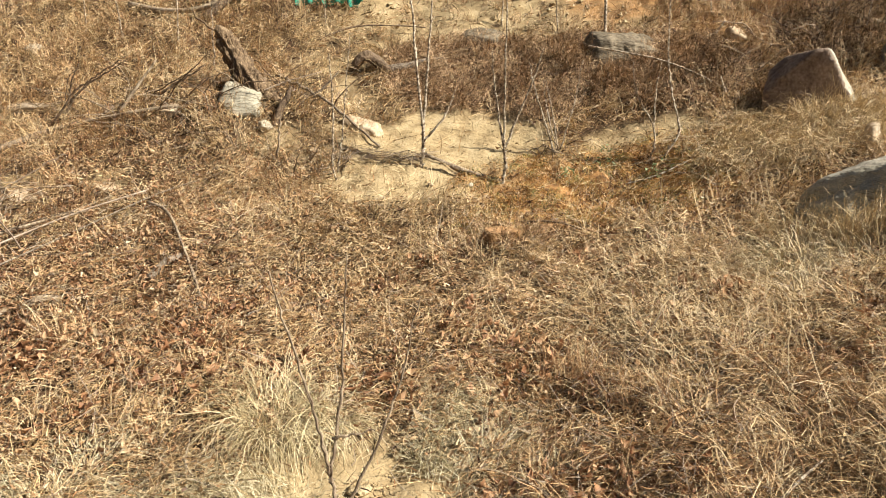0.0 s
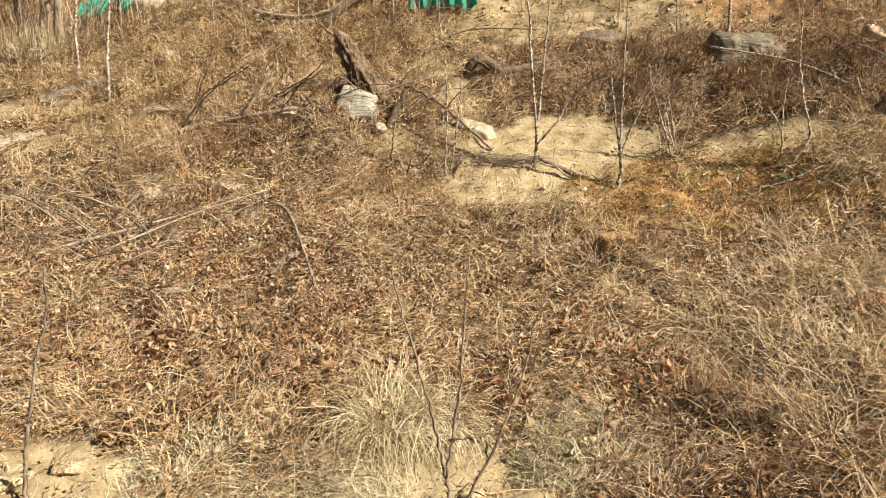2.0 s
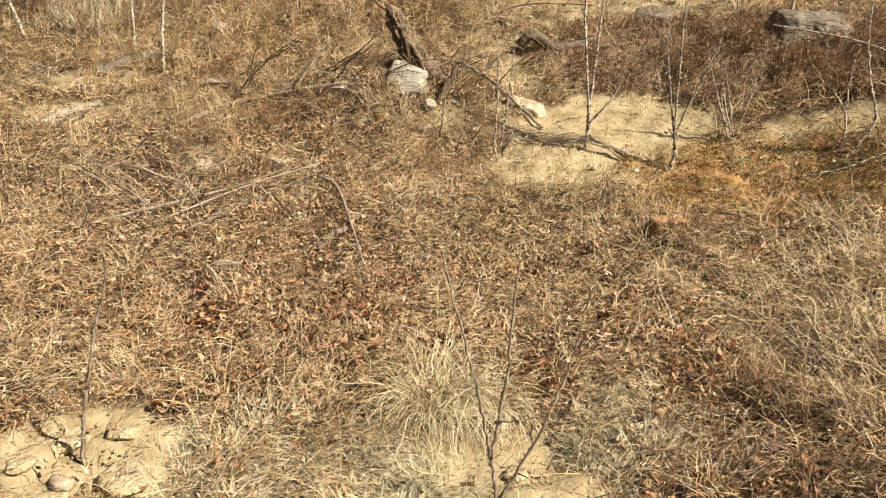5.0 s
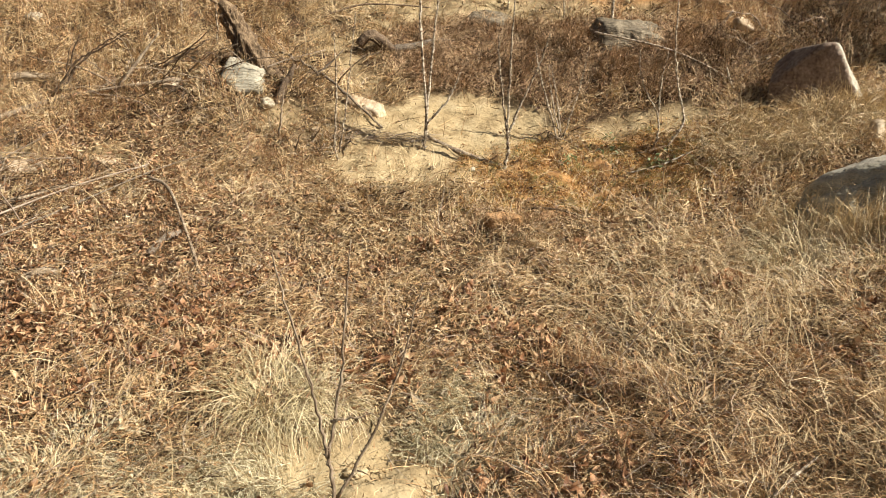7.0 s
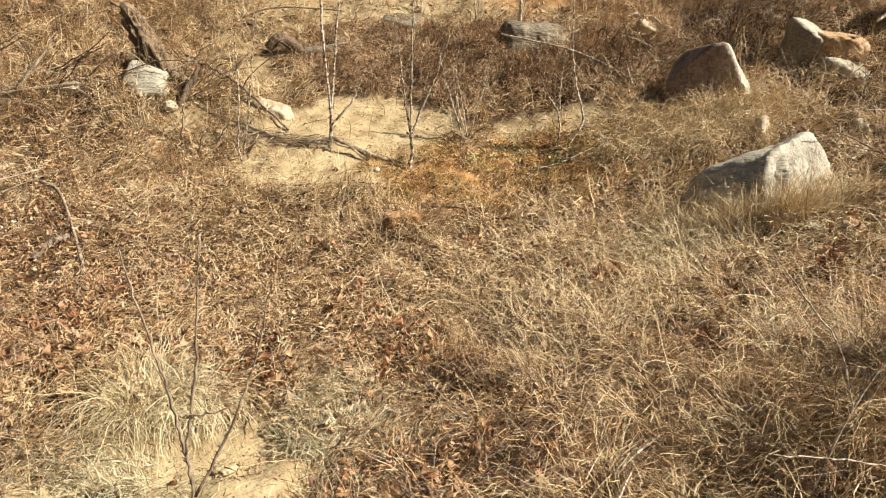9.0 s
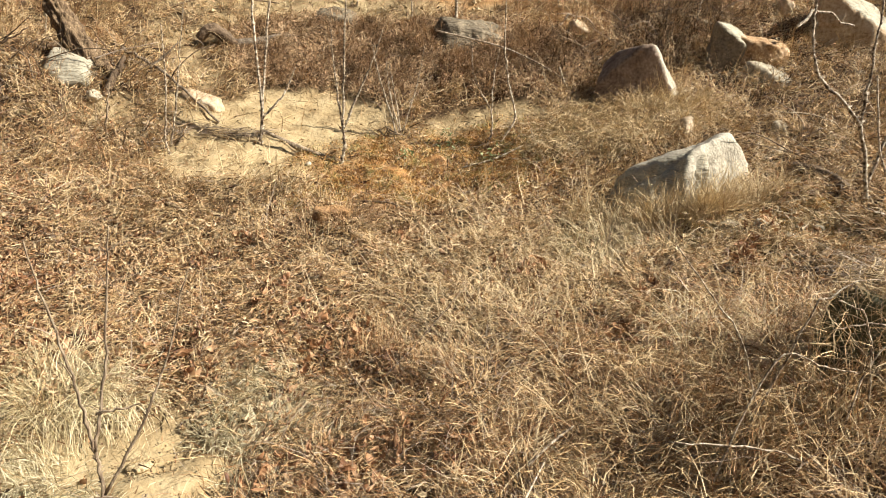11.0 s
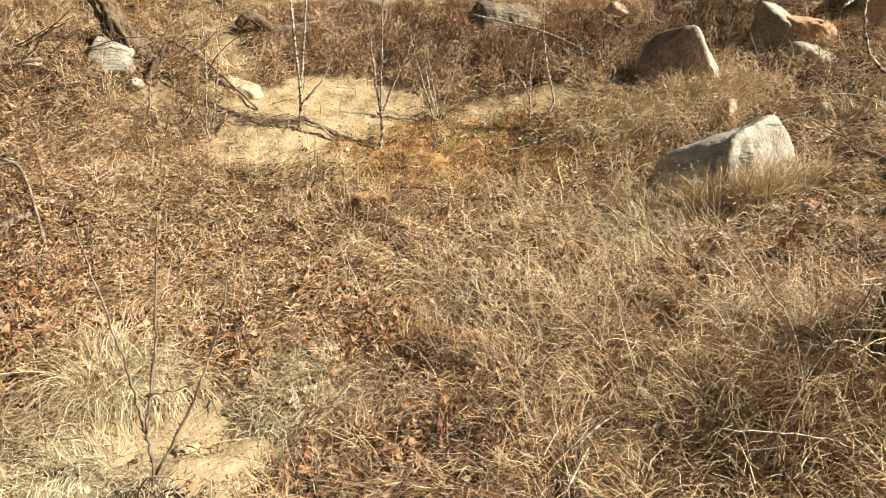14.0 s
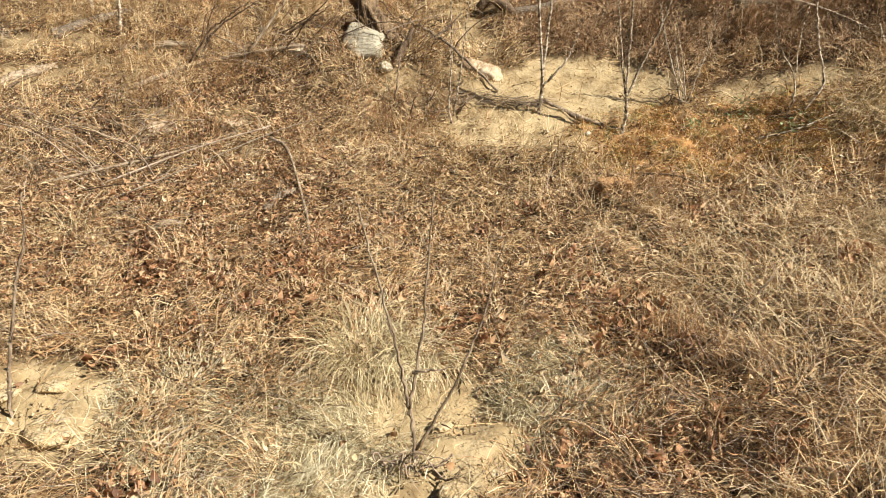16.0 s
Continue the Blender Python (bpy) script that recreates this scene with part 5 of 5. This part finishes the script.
grass_stuff("debris", scatter(420, -0.9, 0.0, 4.75, 5.1, lambda x, y: blob(x, y, -0.48, 4.93, 0.32, 0.055, 0.4, 2)), TWIG, "grey straw and twigs lying across the bare sand", (0.06, 0.2), (0.002, 0.004), (-0.1, 0.3), (-0.2, 0.3), az=-0.4, spread=0.4, up=0.02, segs=2)
grass_stuff("debris", scatter(45, -2.2, 1.0, 1.4, 5.6, lambda x, y: np.clip(sand_at(x, y), 0, 1)), BRUSH, "broken bits of twig on the bare sand", (0.03, 0.14), (0.002, 0.004), (0.0, 0.3), (-0.2, 0.4), up=0.004)

w_mat = lambda x, y: blob(x, y, 1.3, 1.62, 1.35, 0.75, 0.4, 3) * (0.5 + 0.6 * tufts(x, y)) * (1 - 0.92 * corner(x, y))
grass_stuff("dry_grass", scatter(23000, -0.2, 3.0, 0.9, 2.6, w_mat), STRAW, "short straw tangled under russet stalks", (0.04, 0.14), (0.0018, 0.0042), (-0.2, 0.7), (-0.3, 1.0), up=0.05, segs=2, roll=0.9)
grass_stuff("dry_grass", scatter(7000, -0.2, 3.0, 1.0, 2.6, w_mat), TWIG, "grey weathered straw tangled under stalks", (0.04, 0.18), (0.0014, 0.0032), (-0.1, 0.9), (-0.3, 1.0), up=0.07, segs=2, roll=0.9)
grass_stuff("dry_grass", scatter(13000, -0.2, 3.0, 1.0, 2.6, w_mat), RUSSET, "short russet straw tangled under stalks", (0.04, 0.18), (0.0016, 0.0036), (-0.1, 0.9), (-0.3, 1.0), up=0.06, roll=0.9)
w_top = lambda x, y: blob(x, y, 1.22, 1.62, 0.5, 0.42, 0.4, 4)
grass_stuff("dry_grass", scatter(6500, 0.4, 2.0, 0.9, 2.3, w_top), STRAW, "sunlit straw on top of the russet tangle", (0.05, 0.18), (0.0014, 0.0032), (-0.2, 0.8), (-0.2, 1.2), up=0.15, roll=0.8)
w_foot = lambda x, y: np.clip(blob(x, y, 1.88, 3.36, 0.2, 0.10, 0.4, 2) + blob(x, y, 2.33, 3.22, 0.18, 0.06, 0.4, 2) + blob(x, y, 1.95, 3.2, 0.36, 0.13, 0.4, 2) + blob(x, y, 2.12, 3.33, 0.42, 0.10, 0.4, 3) + blob(x, y, 1.75, 3.6, 0.25, 0.15, 0.4, 3) + blob(x, y, 2.5, 4.62, 0.3, 0.08, 0.4, 3), 0, 1)
grass_stuff("pale_grass", scatter(1700, 1.6, 2.6, 3.0, 3.6, lambda x, y: np.clip(blob(x, y, 1.92, 3.38, 0.22, 0.09, 0.4, 2) + 0.7 * blob(x, y, 2.3, 3.23, 0.2, 0.05, 0.4, 2), 0, 1)), PALE, "pale grass leaning against the shaded side of the boulder", (0.12, 0.26), (0.002, 0.004), (0.7, 1.5), (0.2, 1.4), segs=4)
w_low = lambda x, y: np.clip(blob(x, y, 1.98, 3.27, 0.20, 0.10, 0.4, 5), 0, 1)
grass_stuff("pale_grass", scatter(750, 1.6, 2.4, 3.05, 3.5, w_low), PALE, "long straw standing before the low side of a boulder", (0.14, 0.32), (0.0025, 0.005), (0.7, 1.5), (0.1, 1.2), segs=4)
grass_stuff("pale_grass", scatter(2800, 1.3, 2.9, 3.0, 4.8, w_foot), PALE, "pale grass standing at the foot of the boulders", (0.1, 0.28), (0.0025, 0.005), (0.6, 1.5), (0.2, 1.6), segs=4)

w_olive = lambda x, y: blob(x, y, -4.75, 6.55, 0.35, 0.25, 0.4, 3)
grass_stuff("grey_green_grass", scatter(900, -5.3, -4.2, 6.1, 7.0, w_olive), GREYGRASS, "thin olive grass under young trees", (0.1, 0.3), (0.002, 0.004), (0.5, 1.5), (0.2, 1.3))
# Roots float up to 0.36 m high, only to look draped from the camera.
w_drape = lambda x, y: blob(x, y, 1.88, 1.62, 0.26, 0.16, 0.4, 3)
grass_stuff("dry_grass", scatter(500, 1.5, 2.3, 1.4, 1.9, w_drape), STRAW, "straw hovering round the dark rock to look draped", (0.14, 0.36), (0.0014, 0.003), (-0.2, 1.0), (0.6, 2.4), up=0.36, segs=5)
w_roof = lambda x, y: blob(x, y, 2.08, 1.78, 0.28, 0.16, 0.4, 3)
grass_stuff("dry_grass", scatter(1500, 1.6, 2.5, 1.5, 2.1, w_roof), PALE, "bleached grass hovering round the dark rock to look like thatch", (0.14, 0.36), (0.0016, 0.0034), (-0.4, 0.6), (0.3, 1.8), az=-0.9, spread=0.9, up=0.36, segs=4)
w_arch = lambda x, y: blob(x, y, 1.56, 1.68, 0.34, 0.26, 0.4, 5)
grass_stuff("russet_stalks", scatter(900, 1.1, 2.0, 1.3, 2.1, w_arch), RUSSET, "tall russet stalks arching beside the dark rock", (0.2, 0.46), (0.0016, 0.0032), (0.5, 1.4), (0.4, 1.9), segs=6, roll=0.3)
grass_stuff("long_stalks", scatter(500, 1.1, 2.0, 1.3, 2.1, w_arch), PALE, "tall bleached stalks arching beside the dark rock", (0.25, 0.5), (0.0016, 0.003), (0.5, 1.4), (0.4, 1.8), segs=6, roll=0.3)
# Near-black stems put the shade of this patch into colour.
grass_stuff("dry_grass", scatter(2600, 1.3, 2.6, 1.0, 1.9, corner), SHADESTRAW, "dark stems lending shade to the hollow beside the dark rock", (0.05, 0.16), (0.002, 0.005), (0.0, 1.2), (0.0, 1.4), up=0.06)
grass_stuff("twigs", scatter(500, 1.3, 2.6, 1.0, 1.9, corner), TWIG, "thin grey dead twigs in the hollow beside the dark rock", (0.06, 0.2), (0.0014, 0.0028), (0.0, 1.0), (0.0, 1.0), up=0.08, segs=4)
w_bank = lambda x, y: np.clip(sand_at(x, y) * step(y, 6.0, 6.2) * np.clip(2.2 * tufts(x, y) - 1.1, 0, 1), 0, 1)
grass_stuff("brush", scatter(3600, -1.6, 2.6, 5.9, 7.6, w_bank), BRUSH, "tufts of dead brush clinging to the sandy bank", (0.05, 0.16), (0.0022, 0.0048), (-0.5, 1.3), (0.2, 1.8), up=0.02)


def cap(p, n_up, material, label, az):
    """Bleached grass matted on a rock: blades that start at its top and hang over the edge."""
    n = len(p)
    v, q = blades(on_ground(p, rng.uniform(*n_up, n)), rng.uniform(0.1, 0.3, n), rng.uniform(0.0014, 0.003, n), rng.uniform(-0.3, 0.5, n), rng.uniform(0.3, 1.7, n), az + rng.normal(0, 0.9, n), 4, 0.4)
    return tagged(from_quads("matted_grass", keep_above(v, None), q, material), label, "grass", kind="stuff")


w_cap = lambda x, y: blob(x, y, 2.03, 1.76, 0.2, 0.10, 0.4, 3)
cap(scatter(700, 1.7, 2.4, 1.5, 2.0, w_cap), (0.29, 0.36), PALE, "bleached grass matted on top of the dark rock", -0.8)
cap(scatter(320, 1.7, 2.4, 1.5, 2.0, w_cap), (0.31, 0.37), TWIG, "grey twigs matted on top of the dark rock", 2.6)
w_weed = lambda x, y: np.clip(blob(x, y, 0.42, 2.68, 0.16, 0.2, 0.4, 3) + blob(x, y, 0.6, 2.35, 0.1, 0.12, 0.4, 4), 0, 1)
grass_stuff("russet_stalks", scatter(520, 0.1, 0.9, 2.1, 3.1, w_weed), RUSSET, "thin upright reddish weeds in the mat", (0.08, 0.24), (0.0016, 0.003), (0.7, 1.5), (0.0, 1.0), segs=4)
# bleached stems around the dark rock
for k, (foot, *rest) in enumerate(((( 1.60, 1.46), (1.68, 1.5, 0.58), (1.73, 1.5, 0.69), (1.83, 1.5, 0.75)), ((1.40, 1.6), (1.54, 1.55, 0.78), (1.59, 1.55, 0.83), (1.67, 1.55, 0.88)), ((1.25, 1.5), (1.42, 1.5, 0.67), (1.57, 1.5, 0.65), (1.67, 1.5, 0.63)),
                                  ((1.74, 1.5), (1.70, 1.5, 0.69), (1.66, 1.5, 0.80), (1.58, 1.5, 0.84)), ((1.78, 1.45), (1.75, 1.45, 0.62), (1.71, 1.45, 0.73)), ((1.50, 1.6), (1.38, 1.6, 0.69), (1.30, 1.6, 0.80), (1.16, 1.6, 0.97)),
                                  ((1.55, 1.42), (1.44, 1.4, 0.45), (1.27, 1.4, 0.49), (1.1, 1.42, 0.5)), ((1.9, 1.5), (1.86, 1.5, 0.66), (1.75, 1.52, 0.76), (1.62, 1.55, 0.74)))):
    log("dead_branch", [lay([foot])[0]] + rest, 0.0032, 0.0018, PALEBARK, "long bleached thin branch bending over the dark rock", "branch", 300 + k, sides=6, rough=0.1, kink=0.002)

w_chin = lambda x, y: np.clip(blob(x, y, -1.36, 4.95, 0.26, 0.07, 0.4, 3) + blob(x, y, -0.6, 5.1, 0.2, 0.03, 0.4, 3), 0, 1)
grass_stuff("pale_grass", scatter(260, -1.8, -0.2, 4.7, 5.3, w_chin), PALE, "short straw at the foot of pale stones", (0.05, 0.13), (0.002, 0.004), (0.4, 1.5), (0.3, 1.6))
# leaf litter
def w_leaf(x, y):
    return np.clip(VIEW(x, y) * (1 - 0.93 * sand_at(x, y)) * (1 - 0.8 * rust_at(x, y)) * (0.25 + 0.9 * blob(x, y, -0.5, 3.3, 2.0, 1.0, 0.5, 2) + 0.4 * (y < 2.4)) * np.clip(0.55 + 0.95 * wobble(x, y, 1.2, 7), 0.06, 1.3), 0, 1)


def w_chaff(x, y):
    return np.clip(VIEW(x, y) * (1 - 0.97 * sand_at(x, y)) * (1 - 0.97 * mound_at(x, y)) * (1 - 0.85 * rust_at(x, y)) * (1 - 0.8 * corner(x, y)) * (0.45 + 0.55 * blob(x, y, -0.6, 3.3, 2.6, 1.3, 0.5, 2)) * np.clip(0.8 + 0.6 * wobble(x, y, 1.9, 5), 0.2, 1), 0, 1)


tagged(grass_stuff("leaf_fragments", scatter(52000, -4.6, 4.4, 1.0, 5.4, w_chaff), LEAF, "crumbled bits of dead leaf and straw in the mat", (0.012, 0.042), (0.004, 0.011), (-0.7, 0.9), (-1.4, 1.6), up=0.06, segs=2, roll=1.0), category="leaf litter")
tagged(grass_stuff("leaf_fragments", scatter(15000, -4.6, 0.2, 2.0, 5.4, lambda x, y: leafy(x, y) * w_chaff(x, y)), RUSTLEAF, "crumbled bits of red brown leaf on the slope", (0.015, 0.05), (0.004, 0.012), (-0.6, 1.1), (-1.4, 1.6), up=0.07, segs=2, roll=1.0), category="leaf litter")
v, q = leaf_arrays(scatter(12000, -4.5, 4.5, 1.0, 7.5, w_leaf), (0.016, 0.045), 0.07, 0.75)
tagged(from_quads("leaf_litter", v, q, LEAF), "curled brown dead leaves scattered over the grass", "leaf litter", kind="stuff")
w_heap = lambda x, y: np.clip(blob(x, y, -0.36, 2.68, 0.2, 0.14, 0.4, 1) + blob(x, y, 0.25, 1.95, 0.3, 0.2, 0.4, 2) + blob(x, y, 0.18, 2.85, 0.25, 0.2, 0.4, 3) + blob(x, y, -1.2, 2.75, 0.3, 0.25, 0.4, 4), 0, 1)
v, q = leaf_arrays(scatter(900, -1.8, 1.7, 1.3, 3.2, w_heap), (0.03, 0.07), 0.07, 0.6)
tagged(from_quads("leaf_litter", v, q, RUSTLEAF), "heaped large rust brown oak leaves", "leaf litter", kind="stuff")
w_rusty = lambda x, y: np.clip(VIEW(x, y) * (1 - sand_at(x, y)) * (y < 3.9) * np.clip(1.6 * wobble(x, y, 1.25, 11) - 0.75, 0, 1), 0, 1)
v, q = leaf_arrays(scatter(3000, -2.4, 2.6, 1.2, 3.9, w_rusty), (0.02, 0.06), 0.07, 0.6)
tagged(from_quads("leaf_litter", v, q, RUSTLEAF), "patches of orange brown crumpled leaves", "leaf litter", kind="stuff")
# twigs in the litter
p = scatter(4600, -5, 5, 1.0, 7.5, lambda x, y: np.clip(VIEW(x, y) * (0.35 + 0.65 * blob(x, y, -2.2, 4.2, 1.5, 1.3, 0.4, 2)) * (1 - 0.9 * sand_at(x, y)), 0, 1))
grass_stuff("twigs", p, TWIG, "thin grey dead twigs in the litter", (0.12, 0.45), (0.0016, 0.0045), (0.0, 0.6), (0.0, 0.6), up=0.06, segs=4, roll=0.2)
# the brush on the mound
w_mound = lambda x, y: mound_at(x, y) * (1 - 0.8 * blob(x, y, 1.37, 5.78, 0.26, 0.10, 0.2, 1))
grass_stuff("brush", scatter(46000, -0.8, 2.4, 4.9, 6.5, w_mound), BRUSH, "dense reddish brown dead brush covering the mound", (0.05, 0.12), (0.002, 0.0042), (-0.2, 1.1), (0.3, 2.2), up=0.06, segs=2)
grass_stuff("dry_stalks", scatter(900, -0.8, 2.4, 4.9, 6.5, w_mound), PALE, "thin bleached strands arching over the brush mound", (0.12, 0.28), (0.0016, 0.003), (0.2, 1.2), (0.8, 2.4), up=0.06, segs=4, roll=0.3)
w_skirt = lambda x, y: np.clip(blob(x, y, 1.42, 5.52, 0.34, 0.10, 0.3, 1) + 0.5 * blob(x, y, 0.4, 6.16, 0.3, 0.06, 0.3, 1), 0, 1)
grass_stuff("brush", scatter(3800, 0.0, 2.0, 5.3, 6.3, w_skirt), BRUSH, "dead brush growing up against grey stones", (0.10, 0.22), (0.002, 0.004), (0.3, 1.4), (0.4, 2.0), up=0.04, segs=3)
w_dark = lambda x, y: np.clip(blob(x, y, 2.0, 5.35, 0.5, 0.3, 0.4, 1) + blob(x, y, 0.35, 3.95, 0.4, 0.12, 0.4, 3) + 0.7 * blob(x, y, 3.1, 5.7, 0.6, 0.4, 0.4, 5), 0, 1)
# Brush in the near-black colour, painting shade into the hollows.
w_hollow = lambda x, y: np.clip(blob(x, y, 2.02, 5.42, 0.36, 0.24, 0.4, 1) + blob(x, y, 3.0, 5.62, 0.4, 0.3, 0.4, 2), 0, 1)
grass_stuff("brush", scatter(3200, 1.2, 3.8, 5.0, 6.2, w_hollow), SHADESTRAW, "dark brush deepening the shade in hollows between boulders", (0.08, 0.22), (0.0025, 0.005), (0.1, 1.4), (0.4, 2.0), up=0.06)
grass_stuff("brush", scatter(5500, -3, 4, 3.6, 6.4, w_dark), BRUSH, "dark tangled dead brush", (0.1, 0.26), (0.002, 0.004), (0.1, 1.4), (0.4, 2.2), up=0.03, segs=4)
EARTH = mat("rusty earth", [(0.06, 0.035, 0.02), (0.20, 0.11, 0.05), (0.36, 0.20, 0.085), (0.42, 0.29, 0.15)], 10, rough=0.95, bump=1.0, bump_scale=40, blend=0.5)
rock("earth_lump", (0.30, 3.98), (0.24, 0.18, 0.16), [((0.1, -0.95, -0.1), 0.6), ((-0.1, -0.2, 1), 0.6)], EARTH, "broken lump of rusty earth with a dark hollow front", 71, (0, 6, 12), 0.08, 4, 0.25, category="earth")
rock("earth_lump", (0.55, 4.05), (0.20, 0.14, 0.11), [((0.1, -0.9, 0.1), 0.6)], EARTH, "low lump of rusty earth under twigs", 72, (0, 0, 40), 0.08, 4, 0.3, category="earth")
RUSTCLOD = mat("rusty clod", [(0.09, 0.046, 0.02), (0.29, 0.155, 0.06), (0.45, 0.27, 0.11)], 30, rough=0.95, bump=0.5, bump_scale=120, island=0.6)
clods(scatter(1100, 0.1, 2.2, 3.9, 5.0, lambda x, y: np.clip(rust_at(x, y), 0, 1)), (0.006, 0.018), RUSTCLOD, "crumbly rust brown lumps of earth under moss")
grass_stuff("pale_grass", scatter(5200, -2.0, 0.3, 3.7, 5.0, lambda x, y: np.clip(blob(x, y, -0.95, 4.3, 0.95, 0.55, 0.5, 6) * (1 - 0.8 * sand_at(x, y)), 0, 1)), PALE, "bleached straw lying beside bare sand", (0.04, 0.15), (0.002, 0.0042), (-0.2, 0.7), (-0.2, 1.0), up=0.06, segs=2)
w_dry = lambda x, y: np.clip(blob(x, y, 2.3, 2.86, 0.42, 0.24, 0.5, 8), 0, 1)
clods(scatter(1500, 1.8, 2.8, 2.6, 3.2, w_dry), (0.008, 0.022), OCHRE, "dry ochre crumbs of earth before a boulder")
grass_stuff("pale_grass", scatter(1700, 1.8, 2.8, 2.6, 3.2, w_dry), PALE, "bleached straw lying before a boulder", (0.04, 0.14), (0.002, 0.004), (-0.2, 0.6), (-0.2, 1.0), up=0.06, segs=2)
for k, (x, y, w) in enumerate(((2.25, 2.93, 0.085), (2.33, 2.97, 0.06), (2.41, 2.88, 0.05), (2.48, 2.85, 0.06))):
    rock("stone", (x, y), (w, w * 0.8, w * 0.8), [((0.1, -0.4, 0.9), 0.6)], PALESTONE, "small pale stone on dry ochre earth", 140 + k, (0, 0, k * 50), 0.06, 3, 0.15, category="stone")
DULLGREEN = mat("dull green blade", [(0.07, 0.075, 0.025), (0.19, 0.19, 0.065), (0.34, 0.31, 0.12)], 6, rough=0.65, bump=0, island=0.6, thin=0.15)
grass_stuff("green_grass", scatter(3600, 0.0, 2.0, 3.8, 5.0, lambda x, y: np.clip(rust_at(x, y) * np.clip(1.5 * wobble(x, y, 2.6, 23), 0, 1), 0, 1)), DULLGREEN, "short dull green blades coming up through rusty moss", (0.02, 0.06), (0.002, 0.004), (0.2, 1.4), (0.0, 1.2), up=0.01, segs=2)
grass_stuff("dry_grass", scatter(1500, 0.1, 2.3, 3.8, 5.1, lambda x, y: np.clip(rust_at(x, y), 0, 1)), PALE, "short pale straw strewn over rusty moss", (0.03, 0.11), (0.0018, 0.0035), (-0.2, 0.6), (-0.2, 1.0), up=0.03, segs=2)
# moss and small green plants
w_moss = lambda x, y: np.clip((rust_at(x, y) + 0.8 * blob(x, y, 0.16, 4.2, 0.2, 0.12, 0.4, 7)) * (0.15 + 1.0 * tufts(0.6 * x + 3, 0.6 * y)), 0, 1)
grass_stuff("rusty_moss", scatter(76000, 0.0, 2.8, 2.7, 5.1, w_moss), MOSS, "low rusty orange moss over the soil", (0.007, 0.022), (0.002, 0.0055), (-0.3, 1.3), (0.0, 0.6), up=0.024, segs=1, roll=0.9)
# Dark bits between cushions, so the gaps look shaded.
grass_stuff("brush", scatter(800, 0.0, 2.4, 3.9, 5.0, lambda x, y: rust_at(x, y) * (1 - tufts(0.6 * x + 3, 0.6 * y))), SHADESTRAW, "dark stems standing in for shade between cushions of moss", (0.03, 0.10), (0.003, 0.006), (0.0, 1.0), (0.0, 1.4), up=0.02)
for k, (x, y, n) in enumerate(((1.07, 4.82, 26), (0.76, 4.66, 16), (1.31, 4.49, 20))):
    plant = thing("green_plant", lay([(x, y)])[0], "small green leafy plant in rusty moss", "plant", "green plants in the moss")
    for j in range(n):
        v, q = leaf_arrays(np.array([[x, y]]) + rng.normal(0, 0.036, (1, 2)), (0.024, 0.048), 0.11, 0.6)
        leaf = from_quads("leaf", v - np.array(plant.location), q, GREEN)
        leaf.parent = plant
